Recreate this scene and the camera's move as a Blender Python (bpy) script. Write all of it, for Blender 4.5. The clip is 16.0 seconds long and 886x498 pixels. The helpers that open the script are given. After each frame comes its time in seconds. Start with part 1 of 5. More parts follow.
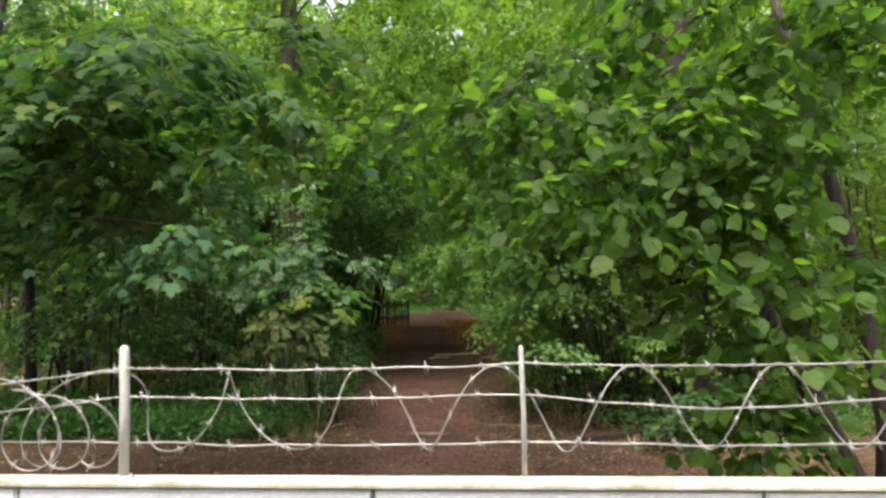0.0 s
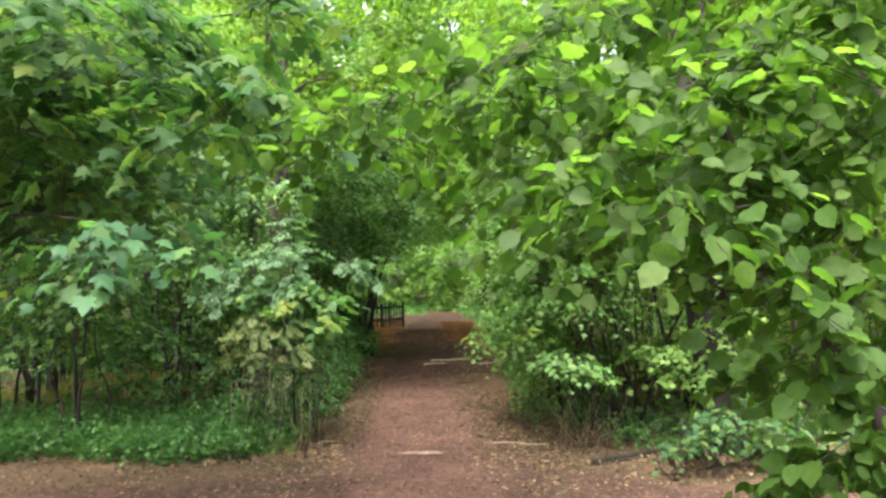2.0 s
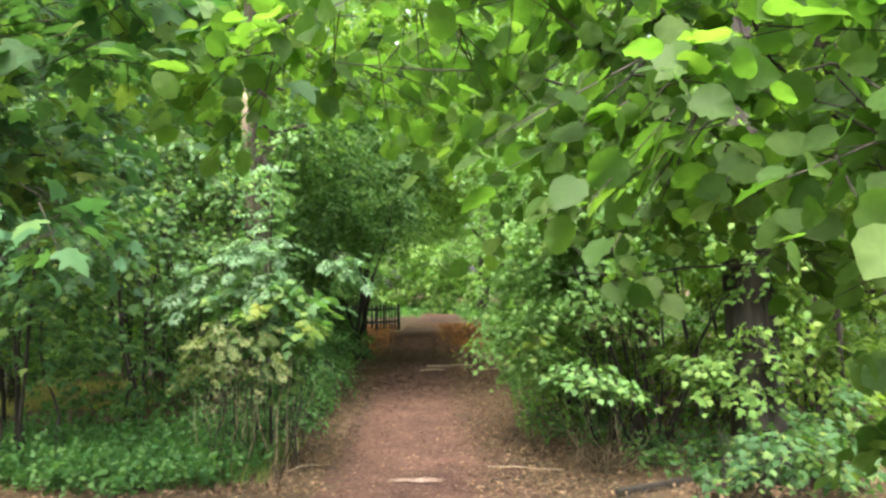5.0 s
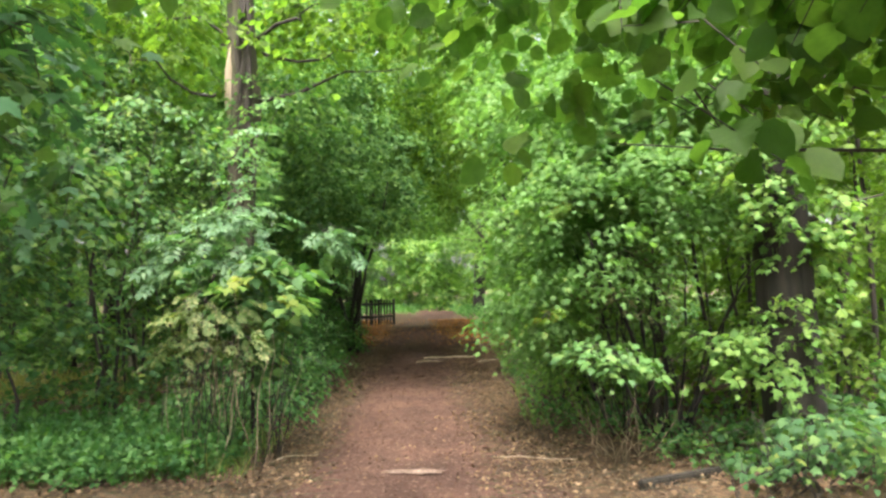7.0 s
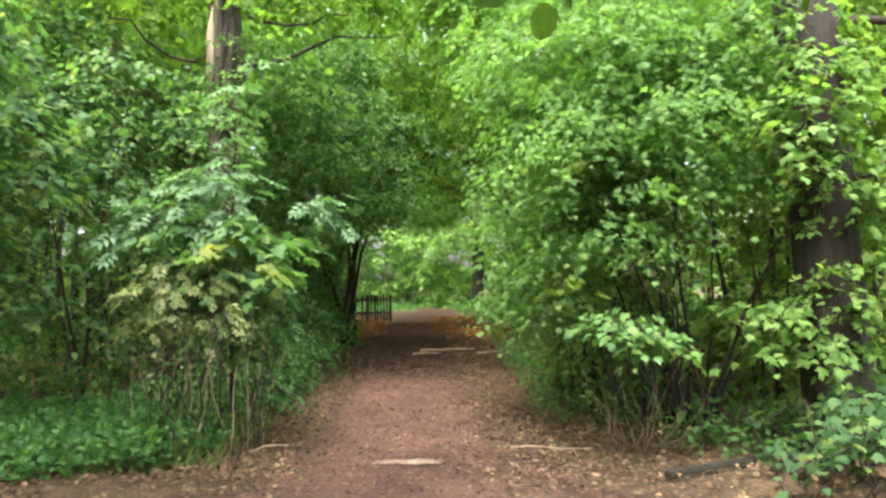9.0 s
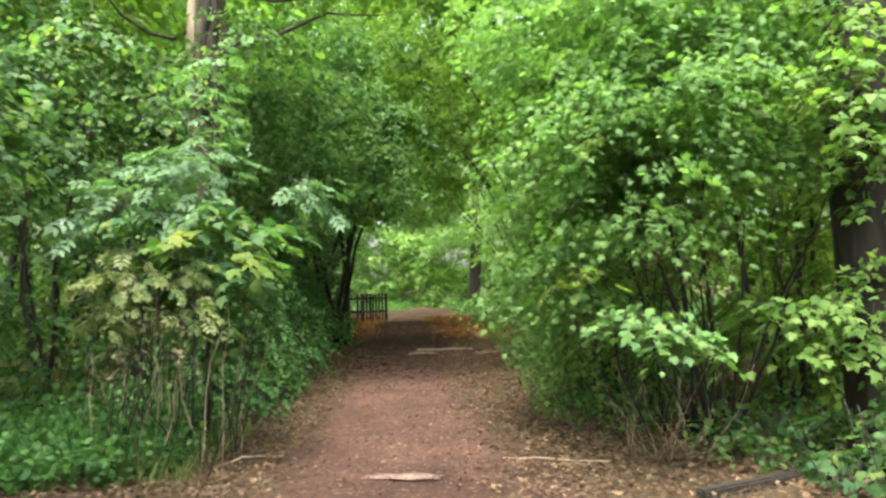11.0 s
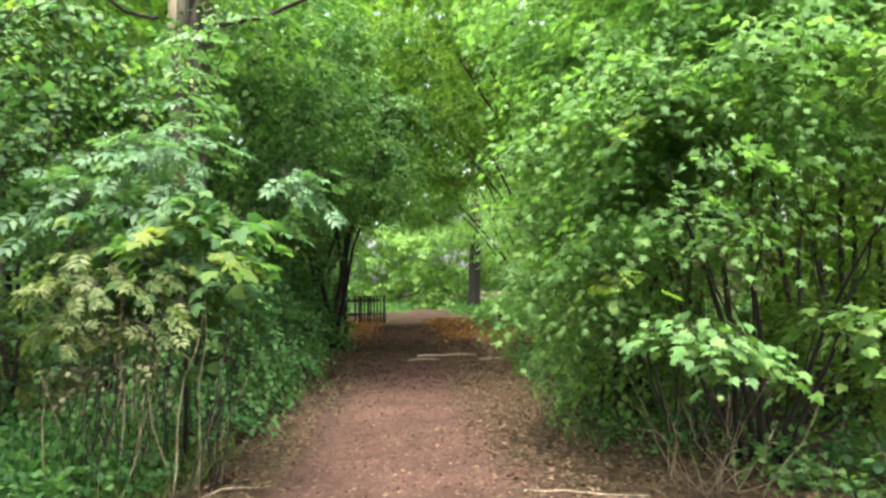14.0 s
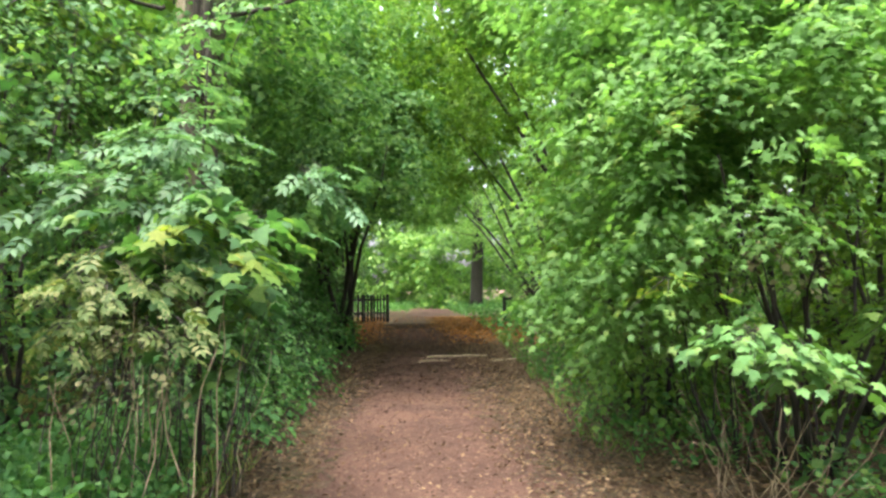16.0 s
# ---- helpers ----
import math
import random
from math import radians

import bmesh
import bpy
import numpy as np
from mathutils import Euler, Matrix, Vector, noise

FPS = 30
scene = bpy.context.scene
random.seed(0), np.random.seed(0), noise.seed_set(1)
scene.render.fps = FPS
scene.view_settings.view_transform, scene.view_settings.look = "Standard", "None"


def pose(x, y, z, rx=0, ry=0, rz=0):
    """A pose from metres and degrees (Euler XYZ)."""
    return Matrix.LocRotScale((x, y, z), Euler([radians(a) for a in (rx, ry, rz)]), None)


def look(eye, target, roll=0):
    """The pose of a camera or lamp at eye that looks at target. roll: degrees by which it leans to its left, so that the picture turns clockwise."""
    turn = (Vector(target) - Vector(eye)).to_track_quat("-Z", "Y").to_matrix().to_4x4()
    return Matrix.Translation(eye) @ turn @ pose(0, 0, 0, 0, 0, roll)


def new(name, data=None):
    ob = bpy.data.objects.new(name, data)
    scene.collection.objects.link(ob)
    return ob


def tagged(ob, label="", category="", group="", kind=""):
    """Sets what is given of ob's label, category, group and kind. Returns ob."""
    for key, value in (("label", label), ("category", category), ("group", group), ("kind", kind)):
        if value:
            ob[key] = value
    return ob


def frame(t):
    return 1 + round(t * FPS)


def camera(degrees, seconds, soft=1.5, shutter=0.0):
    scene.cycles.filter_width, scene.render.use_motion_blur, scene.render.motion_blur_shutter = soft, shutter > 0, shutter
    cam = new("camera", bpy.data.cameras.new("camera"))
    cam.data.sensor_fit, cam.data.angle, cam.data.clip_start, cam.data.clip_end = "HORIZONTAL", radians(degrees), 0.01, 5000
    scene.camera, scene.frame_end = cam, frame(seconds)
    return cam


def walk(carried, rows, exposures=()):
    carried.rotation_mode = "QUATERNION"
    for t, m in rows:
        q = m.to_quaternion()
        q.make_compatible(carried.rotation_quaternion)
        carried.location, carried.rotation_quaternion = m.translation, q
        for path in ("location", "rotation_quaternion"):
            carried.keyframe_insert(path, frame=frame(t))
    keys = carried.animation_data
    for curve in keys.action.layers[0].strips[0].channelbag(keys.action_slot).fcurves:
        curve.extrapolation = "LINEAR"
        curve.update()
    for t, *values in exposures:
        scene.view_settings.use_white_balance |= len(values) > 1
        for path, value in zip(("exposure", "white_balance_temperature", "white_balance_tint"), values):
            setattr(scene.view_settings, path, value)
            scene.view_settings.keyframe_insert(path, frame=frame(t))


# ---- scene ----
cam = camera(70.0, 16.0, soft=2.65)
PATH = [
    (0, (0.436, -0.486, 1.902), (0.274, 1.504, 2.022), -1.2),
    (0.5, (0.425, -0.306, 1.938), (0.265, 1.683, 2.060), -1.2),
    (1, (0.412, -0.13, 1.94), (0.256, 1.86, 2.063), -1.25),
    (1.5, (0.397, 0.043, 1.944), (0.244, 2.033, 2.068), -1.2),
    (2, (0.384, 0.231, 1.955), (0.235, 2.222, 2.076), -1.2),
    (2.5, (0.368, 0.407, 1.959), (0.222, 2.398, 2.081), -1.25),
    (3, (0.356, 0.582, 1.963), (0.211, 2.573, 2.087), -1.25),
    (5.5, (0.271, 1.458, 1.913), (0.135, 3.45, 2.039), -1.2),
    (6, (0.248, 1.633, 1.818), (0.115, 3.625, 1.942), -1.2),
    (6.5, (0.227, 1.805, 1.718), (0.098, 3.797, 1.846), -1.2),
    (7, (0.197, 1.962, 1.658), (0.073, 3.954, 1.784), -1.2),
    (7.5, (0.182, 2.137, 1.588), (0.059, 4.129, 1.717), -1.2),
    (8, (0.165, 2.307, 1.524), (0.044, 4.299, 1.655), -1.2),
    (8.5, (0.143, 2.475, 1.442), (0.025, 4.468, 1.573), -1.2),
    (9, (0.135, 2.624, 1.385), (0.019, 4.616, 1.515), -1.15),
    (11.5, (0.068, 3.358, 1.331), (-0.036, 5.351, 1.46), -1.0),
    (12, (0.064, 3.495, 1.338), (-0.041, 5.488, 1.468), -1.0),
    (12.5, (0.052, 3.611, 1.346), (-0.051, 5.604, 1.476), -0.95),
    (13, (0.028, 3.711, 1.35), (-0.074, 5.704, 1.483), -0.95),
    (13.5, (-0.009, 3.796, 1.357), (-0.107, 5.789, 1.49), -0.95),
    (14, (-0.052, 3.872, 1.362), (-0.149, 5.866, 1.495), -0.95),
    (14.5, (-0.097, 3.942, 1.369), (-0.194, 5.936, 1.501), -0.95),
    (15, (-0.153, 4.004, 1.375), (-0.250, 5.997, 1.507), -0.95),
    (15.5, (-0.221, 4.060, 1.382), (-0.316, 6.054, 1.513), -0.95),
    (16, (-0.283, 4.124, 1.393), (-0.377, 6.117, 1.521), -0.95),
]
EXPOSURES = [(0, 1.80, 6850, 18), (0.4, 2.80, 7050, 24), (1.0, 2.75, 6950, 22), (1.5, 2.80, 6800, 19), (2.0, 2.88, 6650, 15), (6, 3.07, 6680, 14), (9, 3.00, 6680, 14), (16, 3.15, 6400, 14)]
walk(cam, [(t, look(eye, target, roll)) for t, eye, target, roll in PATH], EXPOSURES)

# ---- daylight ----
SUN_EL, SUN_AZ = radians(66), radians(196)   # azimuth from +y towards +x
world = bpy.data.worlds.new("sky")
scene.world = world
world.use_nodes = True
wn = world.node_tree
sky = wn.nodes.new("ShaderNodeTexSky")
sky.sky_type = "NISHITA"
sky.sun_disc = False
sky.sun_elevation, sky.sun_rotation = SUN_EL, SUN_AZ
sky.air_density, sky.dust_density = 1.0, 8.0
wn.nodes["Background"].inputs["Strength"].default_value = 0.165
haze = wn.nodes.new("ShaderNodeHueSaturation")   # thin cloud takes out most of the blue
haze.inputs["Saturation"].default_value = 0.45
wn.links.new(sky.outputs["Color"], haze.inputs["Color"])
wn.links.new(haze.outputs["Color"], wn.nodes["Background"].inputs["Color"])
sun = new("sun", bpy.data.lights.new("sun", "SUN"))
sun.data.energy, sun.data.angle, sun.data.color = 0.45, radians(12.0), (1.0, 0.95, 0.84)
sun.matrix_world = look((20 * math.sin(SUN_AZ), 20 * math.cos(SUN_AZ), 20 * math.tan(SUN_EL)), (0, 0, 0))

# ---- materials ----
def nodes_of(name):
    m = bpy.data.materials.new(name)
    m.use_nodes = True
    nt = m.node_tree
    return m, nt, nt.nodes["Principled BSDF"], nt.nodes["Material Output"]


def ramp(nt, fac, stops):
    r = nt.nodes.new("ShaderNodeValToRGB")
    while len(r.color_ramp.elements) < len(stops):
        r.color_ramp.elements.new(0.5)
    for e, (p, c) in zip(r.color_ramp.elements, stops):
        e.position, e.color = p, (*c, 1)
    nt.links.new(fac, r.inputs["Fac"])
    return r.outputs["Color"]


def noise_tex(nt, scale, detail=4.0, rough=0.6, space="Object"):
    tc = nt.nodes.new("ShaderNodeTexCoord")
    n = nt.nodes.new("ShaderNodeTexNoise")
    n.inputs["Scale"].default_value, n.inputs["Detail"].default_value, n.inputs["Roughness"].default_value = scale, detail, rough
    nt.links.new(tc.outputs[space], n.inputs["Vector"])
    return n.outputs["Fac"]


def mix_col(nt, kind, fac, a, b):
    m = nt.nodes.new("ShaderNodeMix")
    m.data_type, m.blend_type = "RGBA", kind
    if isinstance(fac, float):
        m.inputs[0].default_value = fac
    else:
        nt.links.new(fac, m.inputs[0])
    for sock, v in ((m.inputs[6], a), (m.inputs[7], b)):
        if isinstance(v, tuple):
            sock.default_value = (*v, 1)
        else:
            nt.links.new(v, sock)
    return m.outputs[2]


def bump(nt, bsdf, height, strength, dist=0.02):
    b = nt.nodes.new("ShaderNodeBump")
    b.inputs["Strength"].default_value, b.inputs["Distance"].default_value = strength, dist
    nt.links.new(height, b.inputs["Height"])
    nt.links.new(b.outputs["Normal"], bsdf.inputs["Normal"])


def leaf_material(name, stops, rough=0.5, through_light=0.4, single=False, shine=(1.28, 1.44, 0.62)):
    """Leaf blade: a glossy diffuse upper skin and light that shines through. single: one leaf per object."""
    m, nt, bsdf, out = nodes_of(name)
    if single:
        r = nt.nodes.new("ShaderNodeObjectInfo").outputs["Random"]
    else:
        r = nt.nodes.new("ShaderNodeNewGeometry").outputs["Random Per Island"]
    col = ramp(nt, r, stops)
    clump = ramp(nt, noise_tex(nt, 1.3, 3), [(0.3, (0.89, 0.87, 0.88)), (0.7, (1.19, 1.1, 1.02))])
    col = mix_col(nt, "MULTIPLY", 1.0, col, clump)
    blot = ramp(nt, noise_tex(nt, 40, 3), [(0.3, (0.8, 0.82, 0.8)), (0.7, (1.1, 1.08, 1.05))])
    col = mix_col(nt, "MULTIPLY", 1.0, col, blot)
    nt.links.new(col, bsdf.inputs["Base Color"])
    bsdf.inputs["Roughness"].default_value = rough
    bsdf.inputs["Specular IOR Level"].default_value = 0.25
    tr = nt.nodes.new("ShaderNodeBsdfTranslucent")
    lit = mix_col(nt, "MULTIPLY", 1.0, col, shine)
    nt.links.new(lit, tr.inputs["Color"])
    mx = nt.nodes.new("ShaderNodeMixShader")
    mx.inputs[0].default_value = through_light
    nt.links.new(bsdf.outputs[0], mx.inputs[1])
    nt.links.new(tr.outputs[0], mx.inputs[2])
    nt.links.new(mx.outputs[0], out.inputs["Surface"])
    return m


def bark_material(name, dark, pale, scale=14.0, green=None):
    m, nt, bsdf, out = nodes_of(name)
    tc = nt.nodes.new("ShaderNodeTexCoord")
    mp = nt.nodes.new("ShaderNodeMapping")
    mp.inputs["Scale"].default_value = (1, 1, 0.16)
    nt.links.new(tc.outputs["Object"], mp.inputs["Vector"])
    n = nt.nodes.new("ShaderNodeTexNoise")
    n.inputs["Scale"].default_value, n.inputs["Detail"].default_value = scale, 6
    nt.links.new(mp.outputs["Vector"], n.inputs["Vector"])
    col = ramp(nt, n.outputs["Fac"], [(0.32, dark), (0.68, pale)])
    if green:
        patch = ramp(nt, noise_tex(nt, 2.2, 5), [(0.45, (0, 0, 0)), (0.65, (1, 1, 1))])
        col = mix_col(nt, "MIX", patch, col, green)
    nt.links.new(col, bsdf.inputs["Base Color"])
    bsdf.inputs["Roughness"].default_value = 0.9
    bump(nt, bsdf, n.outputs["Fac"], 0.8, 0.02)
    return m


def soil_material(name, a, b, speck, speck_amount, rough=0.95):
    m, nt, bsdf, out = nodes_of(name)
    col = ramp(nt, noise_tex(nt, 1.1, 6, 0.65), [(0.33, a), (0.68, b)])
    fine = noise_tex(nt, 60, 4, 0.7)
    col = mix_col(nt, "MULTIPLY", 0.8, col, ramp(nt, fine, [(0.3, (0.55, 0.55, 0.55)), (0.7, (1.35, 1.35, 1.35))]))
    col = mix_col(nt, "MULTIPLY", 0.7, col, ramp(nt, noise_tex(nt, 7, 5, 0.7), [(0.35, (0.72, 0.70, 0.68)), (0.65, (1.2, 1.2, 1.2))]))
    bits = ramp(nt, noise_tex(nt, 26, 2, 0.5), [(0.62 - speck_amount, (0, 0, 0)), (0.70, (1, 1, 1))])
    col = mix_col(nt, "MIX", bits, col, speck)
    nt.links.new(col, bsdf.inputs["Base Color"])
    bsdf.inputs["Roughness"].default_value = rough
    bsdf.inputs["Specular IOR Level"].default_value = 0.2
    bump(nt, bsdf, fine, 0.7, 0.012)
    return m


def paint_material(name, base, dirt, metal=0.0, rough=0.5, amount=0.6):
    m, nt, bsdf, out = nodes_of(name)
    st = ramp(nt, noise_tex(nt, 9, 6, 0.7), [(amount - 0.08, (0, 0, 0)), (amount + 0.12, (1, 1, 1))])
    col = mix_col(nt, "MIX", st, base, dirt)
    fine = noise_tex(nt, 120, 3)
    col = mix_col(nt, "MULTIPLY", 0.5, col, ramp(nt, fine, [(0.3, (0.75, 0.75, 0.75)), (0.7, (1.1, 1.1, 1.1))]))
    nt.links.new(col, bsdf.inputs["Base Color"])
    bsdf.inputs["Roughness"].default_value, bsdf.inputs["Metallic"].default_value = rough, metal
    bump(nt, bsdf, fine, 0.25, 0.002)
    return m


HAZEL = [(0.0, (0.048, 0.116, 0.028)), (0.45, (0.068, 0.152, 0.036)), (0.85, (0.090, 0.182, 0.044)), (1.0, (0.110, 0.20, 0.05))]
M_HAZEL = leaf_material("hazel_leaf", HAZEL, 0.6, 0.66, False, (1.42, 1.58, 0.6))
M_HAZEL_ONE = leaf_material("hazel_leaf_single", HAZEL, 0.55, 0.66, True, (1.42, 1.58, 0.6))
M_COOL = leaf_material("sycamore_leaf", [(0.00, (0.043, 0.121, 0.050)), (0.60, (0.074, 0.172, 0.066)), (0.93, (0.126, 0.229, 0.068)), (1.00, (0.189, 0.265, 0.069))], 0.62, 0.52)
M_COOL_ONE = leaf_material("sycamore_leaf_single", [(0.00, (0.041, 0.122, 0.064)), (0.60, (0.066, 0.176, 0.084)), (1.00, (0.112, 0.231, 0.083))], 0.46, 0.48, True)
M_LIME = leaf_material("lime_green_leaf", [(0.00, (0.065, 0.138, 0.026)), (0.50, (0.099, 0.193, 0.036)), (1.00, (0.156, 0.256, 0.045))], 0.6, 0.62)
M_DARK = leaf_material("hawthorn_leaf", [(0.00, (0.046, 0.128, 0.045)), (0.60, (0.089, 0.204, 0.067)), (1.00, (0.174, 0.299, 0.101))], 0.6, 0.45)
M_MAPLE = leaf_material("field_maple_leaf", [(0.00, (0.075, 0.176, 0.047)), (0.50, (0.122, 0.252, 0.063)), (0.94, (0.176, 0.298, 0.083)), (1.00, (0.213, 0.334, 0.091))], 0.7, 0.5)
M_PALE = leaf_material("pale_dry_leaf", [(0.0, (0.070, 0.128, 0.040)), (0.5, (0.112, 0.172, 0.060)), (1.0, (0.215, 0.245, 0.110))], 0.6, 0.35)
M_FEATHER = leaf_material("elder_leaf", [(0.00, (0.060, 0.150, 0.069)), (0.60, (0.084, 0.180, 0.088)), (1.00, (0.132, 0.240, 0.125))], 0.5, 0.35)
M_SHRUB = leaf_material("maple_shrub_leaf", [(0.00, (0.083, 0.184, 0.060)), (0.50, (0.112, 0.237, 0.079)), (0.95, (0.147, 0.279, 0.096)), (1.00, (0.189, 0.299, 0.091))], 0.75, 0.56)
M_MINT = leaf_material("ash_leaf", [(0.00, (0.083, 0.200, 0.072)), (0.60, (0.105, 0.235, 0.072)), (1.00, (0.153, 0.282, 0.079))], 0.55, 0.4)
M_YELLOW = leaf_material("yellow_leaf", [(0.0, (0.09, 0.19, 0.04)), (0.7, (0.13, 0.22, 0.045)), (1.0, (0.22, 0.27, 0.055))], 0.55, 0.48)
M_HERB = leaf_material("herb_leaf", [(0.00, (0.038, 0.130, 0.041)), (0.60, (0.072, 0.190, 0.058)), (1.00, (0.124, 0.260, 0.086))], 0.55, 0.43)
M_GRASS = leaf_material("grass_blade", [(0.0, (0.07, 0.155, 0.04)), (0.7, (0.12, 0.22, 0.055)), (1.0, (0.28, 0.28, 0.12))], 0.5, 0.48)
M_WITHER = leaf_material("withered_leaf", [(0.00, (0.056, 0.081, 0.032)), (0.60, (0.104, 0.114, 0.050)), (1.00, (0.176, 0.180, 0.090))], 0.7, 0.25)
# pale yellow blades: sunlight put into the grass colour
M_SUNLIT_GRASS = leaf_material("sunlit_grass_blade", [(0.0, (0.16, 0.18, 0.06)), (0.6, (0.28, 0.28, 0.10)), (1.0, (0.42, 0.40, 0.18))], 0.6, 0.4)
M_LITTER = leaf_material("fallen_leaf", [(0.0, (0.034, 0.023, 0.014)), (0.4, (0.085, 0.056, 0.032)), (0.85, (0.145, 0.102, 0.062)), (1.0, (0.23, 0.175, 0.115))], 0.8, 0.1)
# dark chips that paint shade on the far lane; the path grit shares them
M_DARK_CHIP = leaf_material("shade_chips", [(0.0, (0.020, 0.010, 0.007)), (0.6, (0.042, 0.020, 0.013)), (1.0, (0.075, 0.038, 0.022))], 0.85, 0.05)
M_RUST = leaf_material("rusty_fallen_leaf", [(0.00, (0.093, 0.037, 0.010)), (0.50, (0.187, 0.078, 0.017)), (1.00, (0.289, 0.148, 0.034))], 0.8, 0.1)
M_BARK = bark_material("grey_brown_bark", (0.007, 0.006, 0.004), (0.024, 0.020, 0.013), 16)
M_BARK_MOSS = bark_material("mossy_bark", (0.022, 0.019, 0.011), (0.085, 0.074, 0.046), 14, (0.045, 0.055, 0.018))
M_BARK_PALE = bark_material("pale_smooth_bark", (0.16, 0.14, 0.10), (0.36, 0.32, 0.24), 10, (0.12, 0.14, 0.06))
M_STEM = bark_material("dark_stem_bark", (0.010, 0.008, 0.006), (0.042, 0.034, 0.025), 30)
M_DRY = bark_material("dry_stalk", (0.13, 0.10, 0.06), (0.36, 0.29, 0.19), 40)
M_SCAR = bark_material("bare_wood", (0.18, 0.14, 0.09), (0.34, 0.28, 0.20), 20)
M_SOIL = soil_material("woodland_soil", (0.045, 0.030, 0.018), (0.10, 0.068, 0.040), (0.17, 0.11, 0.06), 0.05)
M_PATH = soil_material("red_earth_path", (0.041, 0.022, 0.016), (0.091, 0.051, 0.037), (0.14, 0.095, 0.07), 0.02)
# pale earth colour of the painted sun fleck
M_FLECK = soil_material("sun_fleck_earth", (0.13, 0.09, 0.07), (0.20, 0.15, 0.12), (0.27, 0.21, 0.17), 0.04)
M_WHITE = paint_material("white_sheet_metal", (0.64, 0.70, 0.76), (0.48, 0.52, 0.52), 0.0, 0.4, 0.62)
M_CAP = paint_material("weathered_cream_paint", (0.50, 0.51, 0.45), (0.26, 0.28, 0.20), 0.0, 0.6, 0.5)
M_GALV = paint_material("galvanised_wire", (0.34, 0.35, 0.34), (0.20, 0.195, 0.175), 0.55, 0.45, 0.54)
M_POST = paint_material("galvanised_post", (0.48, 0.49, 0.47), (0.30, 0.31, 0.26), 0.25, 0.45, 0.58)
M_RAIL = paint_material("black_painted_wood", (0.008, 0.008, 0.008), (0.025, 0.023, 0.02), 0.0, 0.7, 0.6)

# ---- mesh tools ----
RNG = np.random.default_rng(7)
UP = np.array([0.0, 0.0, 1.0])


def path_x(y):
    """Middle line of the path."""
    return 0.42 - 0.119 * min(y, 24) - 0.025 * max(0, y - 24)


def part(name, data, parent=None, label="", mat=None):
    ob = new(name, data)
    if mat:
        ob.data.materials.append(mat)
    ob.parent = parent
    return tagged(ob, label)


def thing(name, at, label, category, group="", kind=""):
    ob = tagged(new(name), label, category, group, kind)
    ob.location = at
    return ob


class Wood:
    """Collects tapered tubes into one mesh."""
    def __init__(self):
        self.v, self.f = [], []

    def tube(self, pts, radii, sides=7, lumpy=0.0):
        base = len(self.v)
        pts = [Vector(p) for p in pts]
        for i, p in enumerate(pts):
            d = (pts[min(i + 1, len(pts) - 1)] - pts[max(i - 1, 0)]).normalized()
            a = d.orthogonal().normalized() if abs(d.z) > 0.95 else d.cross(Vector((0, 0, 1))).normalized()
            if abs(d.z) > 0.95:
                a = Vector((1, 0, 0)) - d * d.x
                a.normalize()
            b = d.cross(a)
            for k in range(sides):
                t = 2 * math.pi * k / sides
                r = radii[i] * (1 + lumpy * noise.noise((p + Vector((math.cos(t), math.sin(t), 0))) * 2.3))
                self.v.append(p + (a * math.cos(t) + b * math.sin(t)) * r)
        for i in range(len(pts) - 1):
            for k in range(sides):
                q, w = base + i * sides, (k + 1) % sides
                self.f.append((q + k, q + w, q + sides + w, q + sides + k))
        self.f.append(tuple(range(base + sides - 1, base - 1, -1)))
        self.f.append(tuple(base + (len(pts) - 1) * sides + k for k in range(sides)))
        return self

    def mesh(self, name, smooth=True):
        me = bpy.data.meshes.new(name)
        me.from_pydata([tuple(v) for v in self.v], [], self.f)
        if smooth:
            me.polygons.foreach_set("use_smooth", [True] * len(me.polygons))
        me.update()
        return me


def curve_pts(a, b, sag=0.0, wobble=0.0, n=8):
    """A bent line from a to b."""
    a, b = Vector(a), Vector(b)
    off = Vector((random.random() * 50, random.random() * 50, 0))
    out = []
    for i in range(n):
        s = i / (n - 1)
        p = a.lerp(b, s)
        p.z += sag * 4 * s * (1 - s)
        p += noise.noise_vector(off + Vector((s * 2.2, 0, 0))) * wobble * math.sin(math.pi * min(1, s * 1.2) if s < 0.83 else 0.5 * math.pi * (1 - (s - 0.83)))
        out.append(p)
    return out


def tri_mesh(name, verts, tris):
    me = bpy.data.meshes.new(name)
    me.vertices.add(len(verts))
    me.vertices.foreach_set("co", np.ascontiguousarray(verts, dtype=np.float32).ravel())
    me.loops.add(len(tris) * 3)
    me.loops.foreach_set("vertex_index", np.ascontiguousarray(tris, dtype=np.int32).ravel())
    me.polygons.add(len(tris))
    me.polygons.foreach_set("loop_start", np.arange(0, len(tris) * 3, 3, dtype=np.int32))
    me.update(calc_edges=True)
    return me


def fan(outline, mid):
    v = [mid] + outline
    n = len(outline)
    return np.array(v, float), np.array([(0, 1 + i, 1 + (i + 1) % n) for i in range(n)])


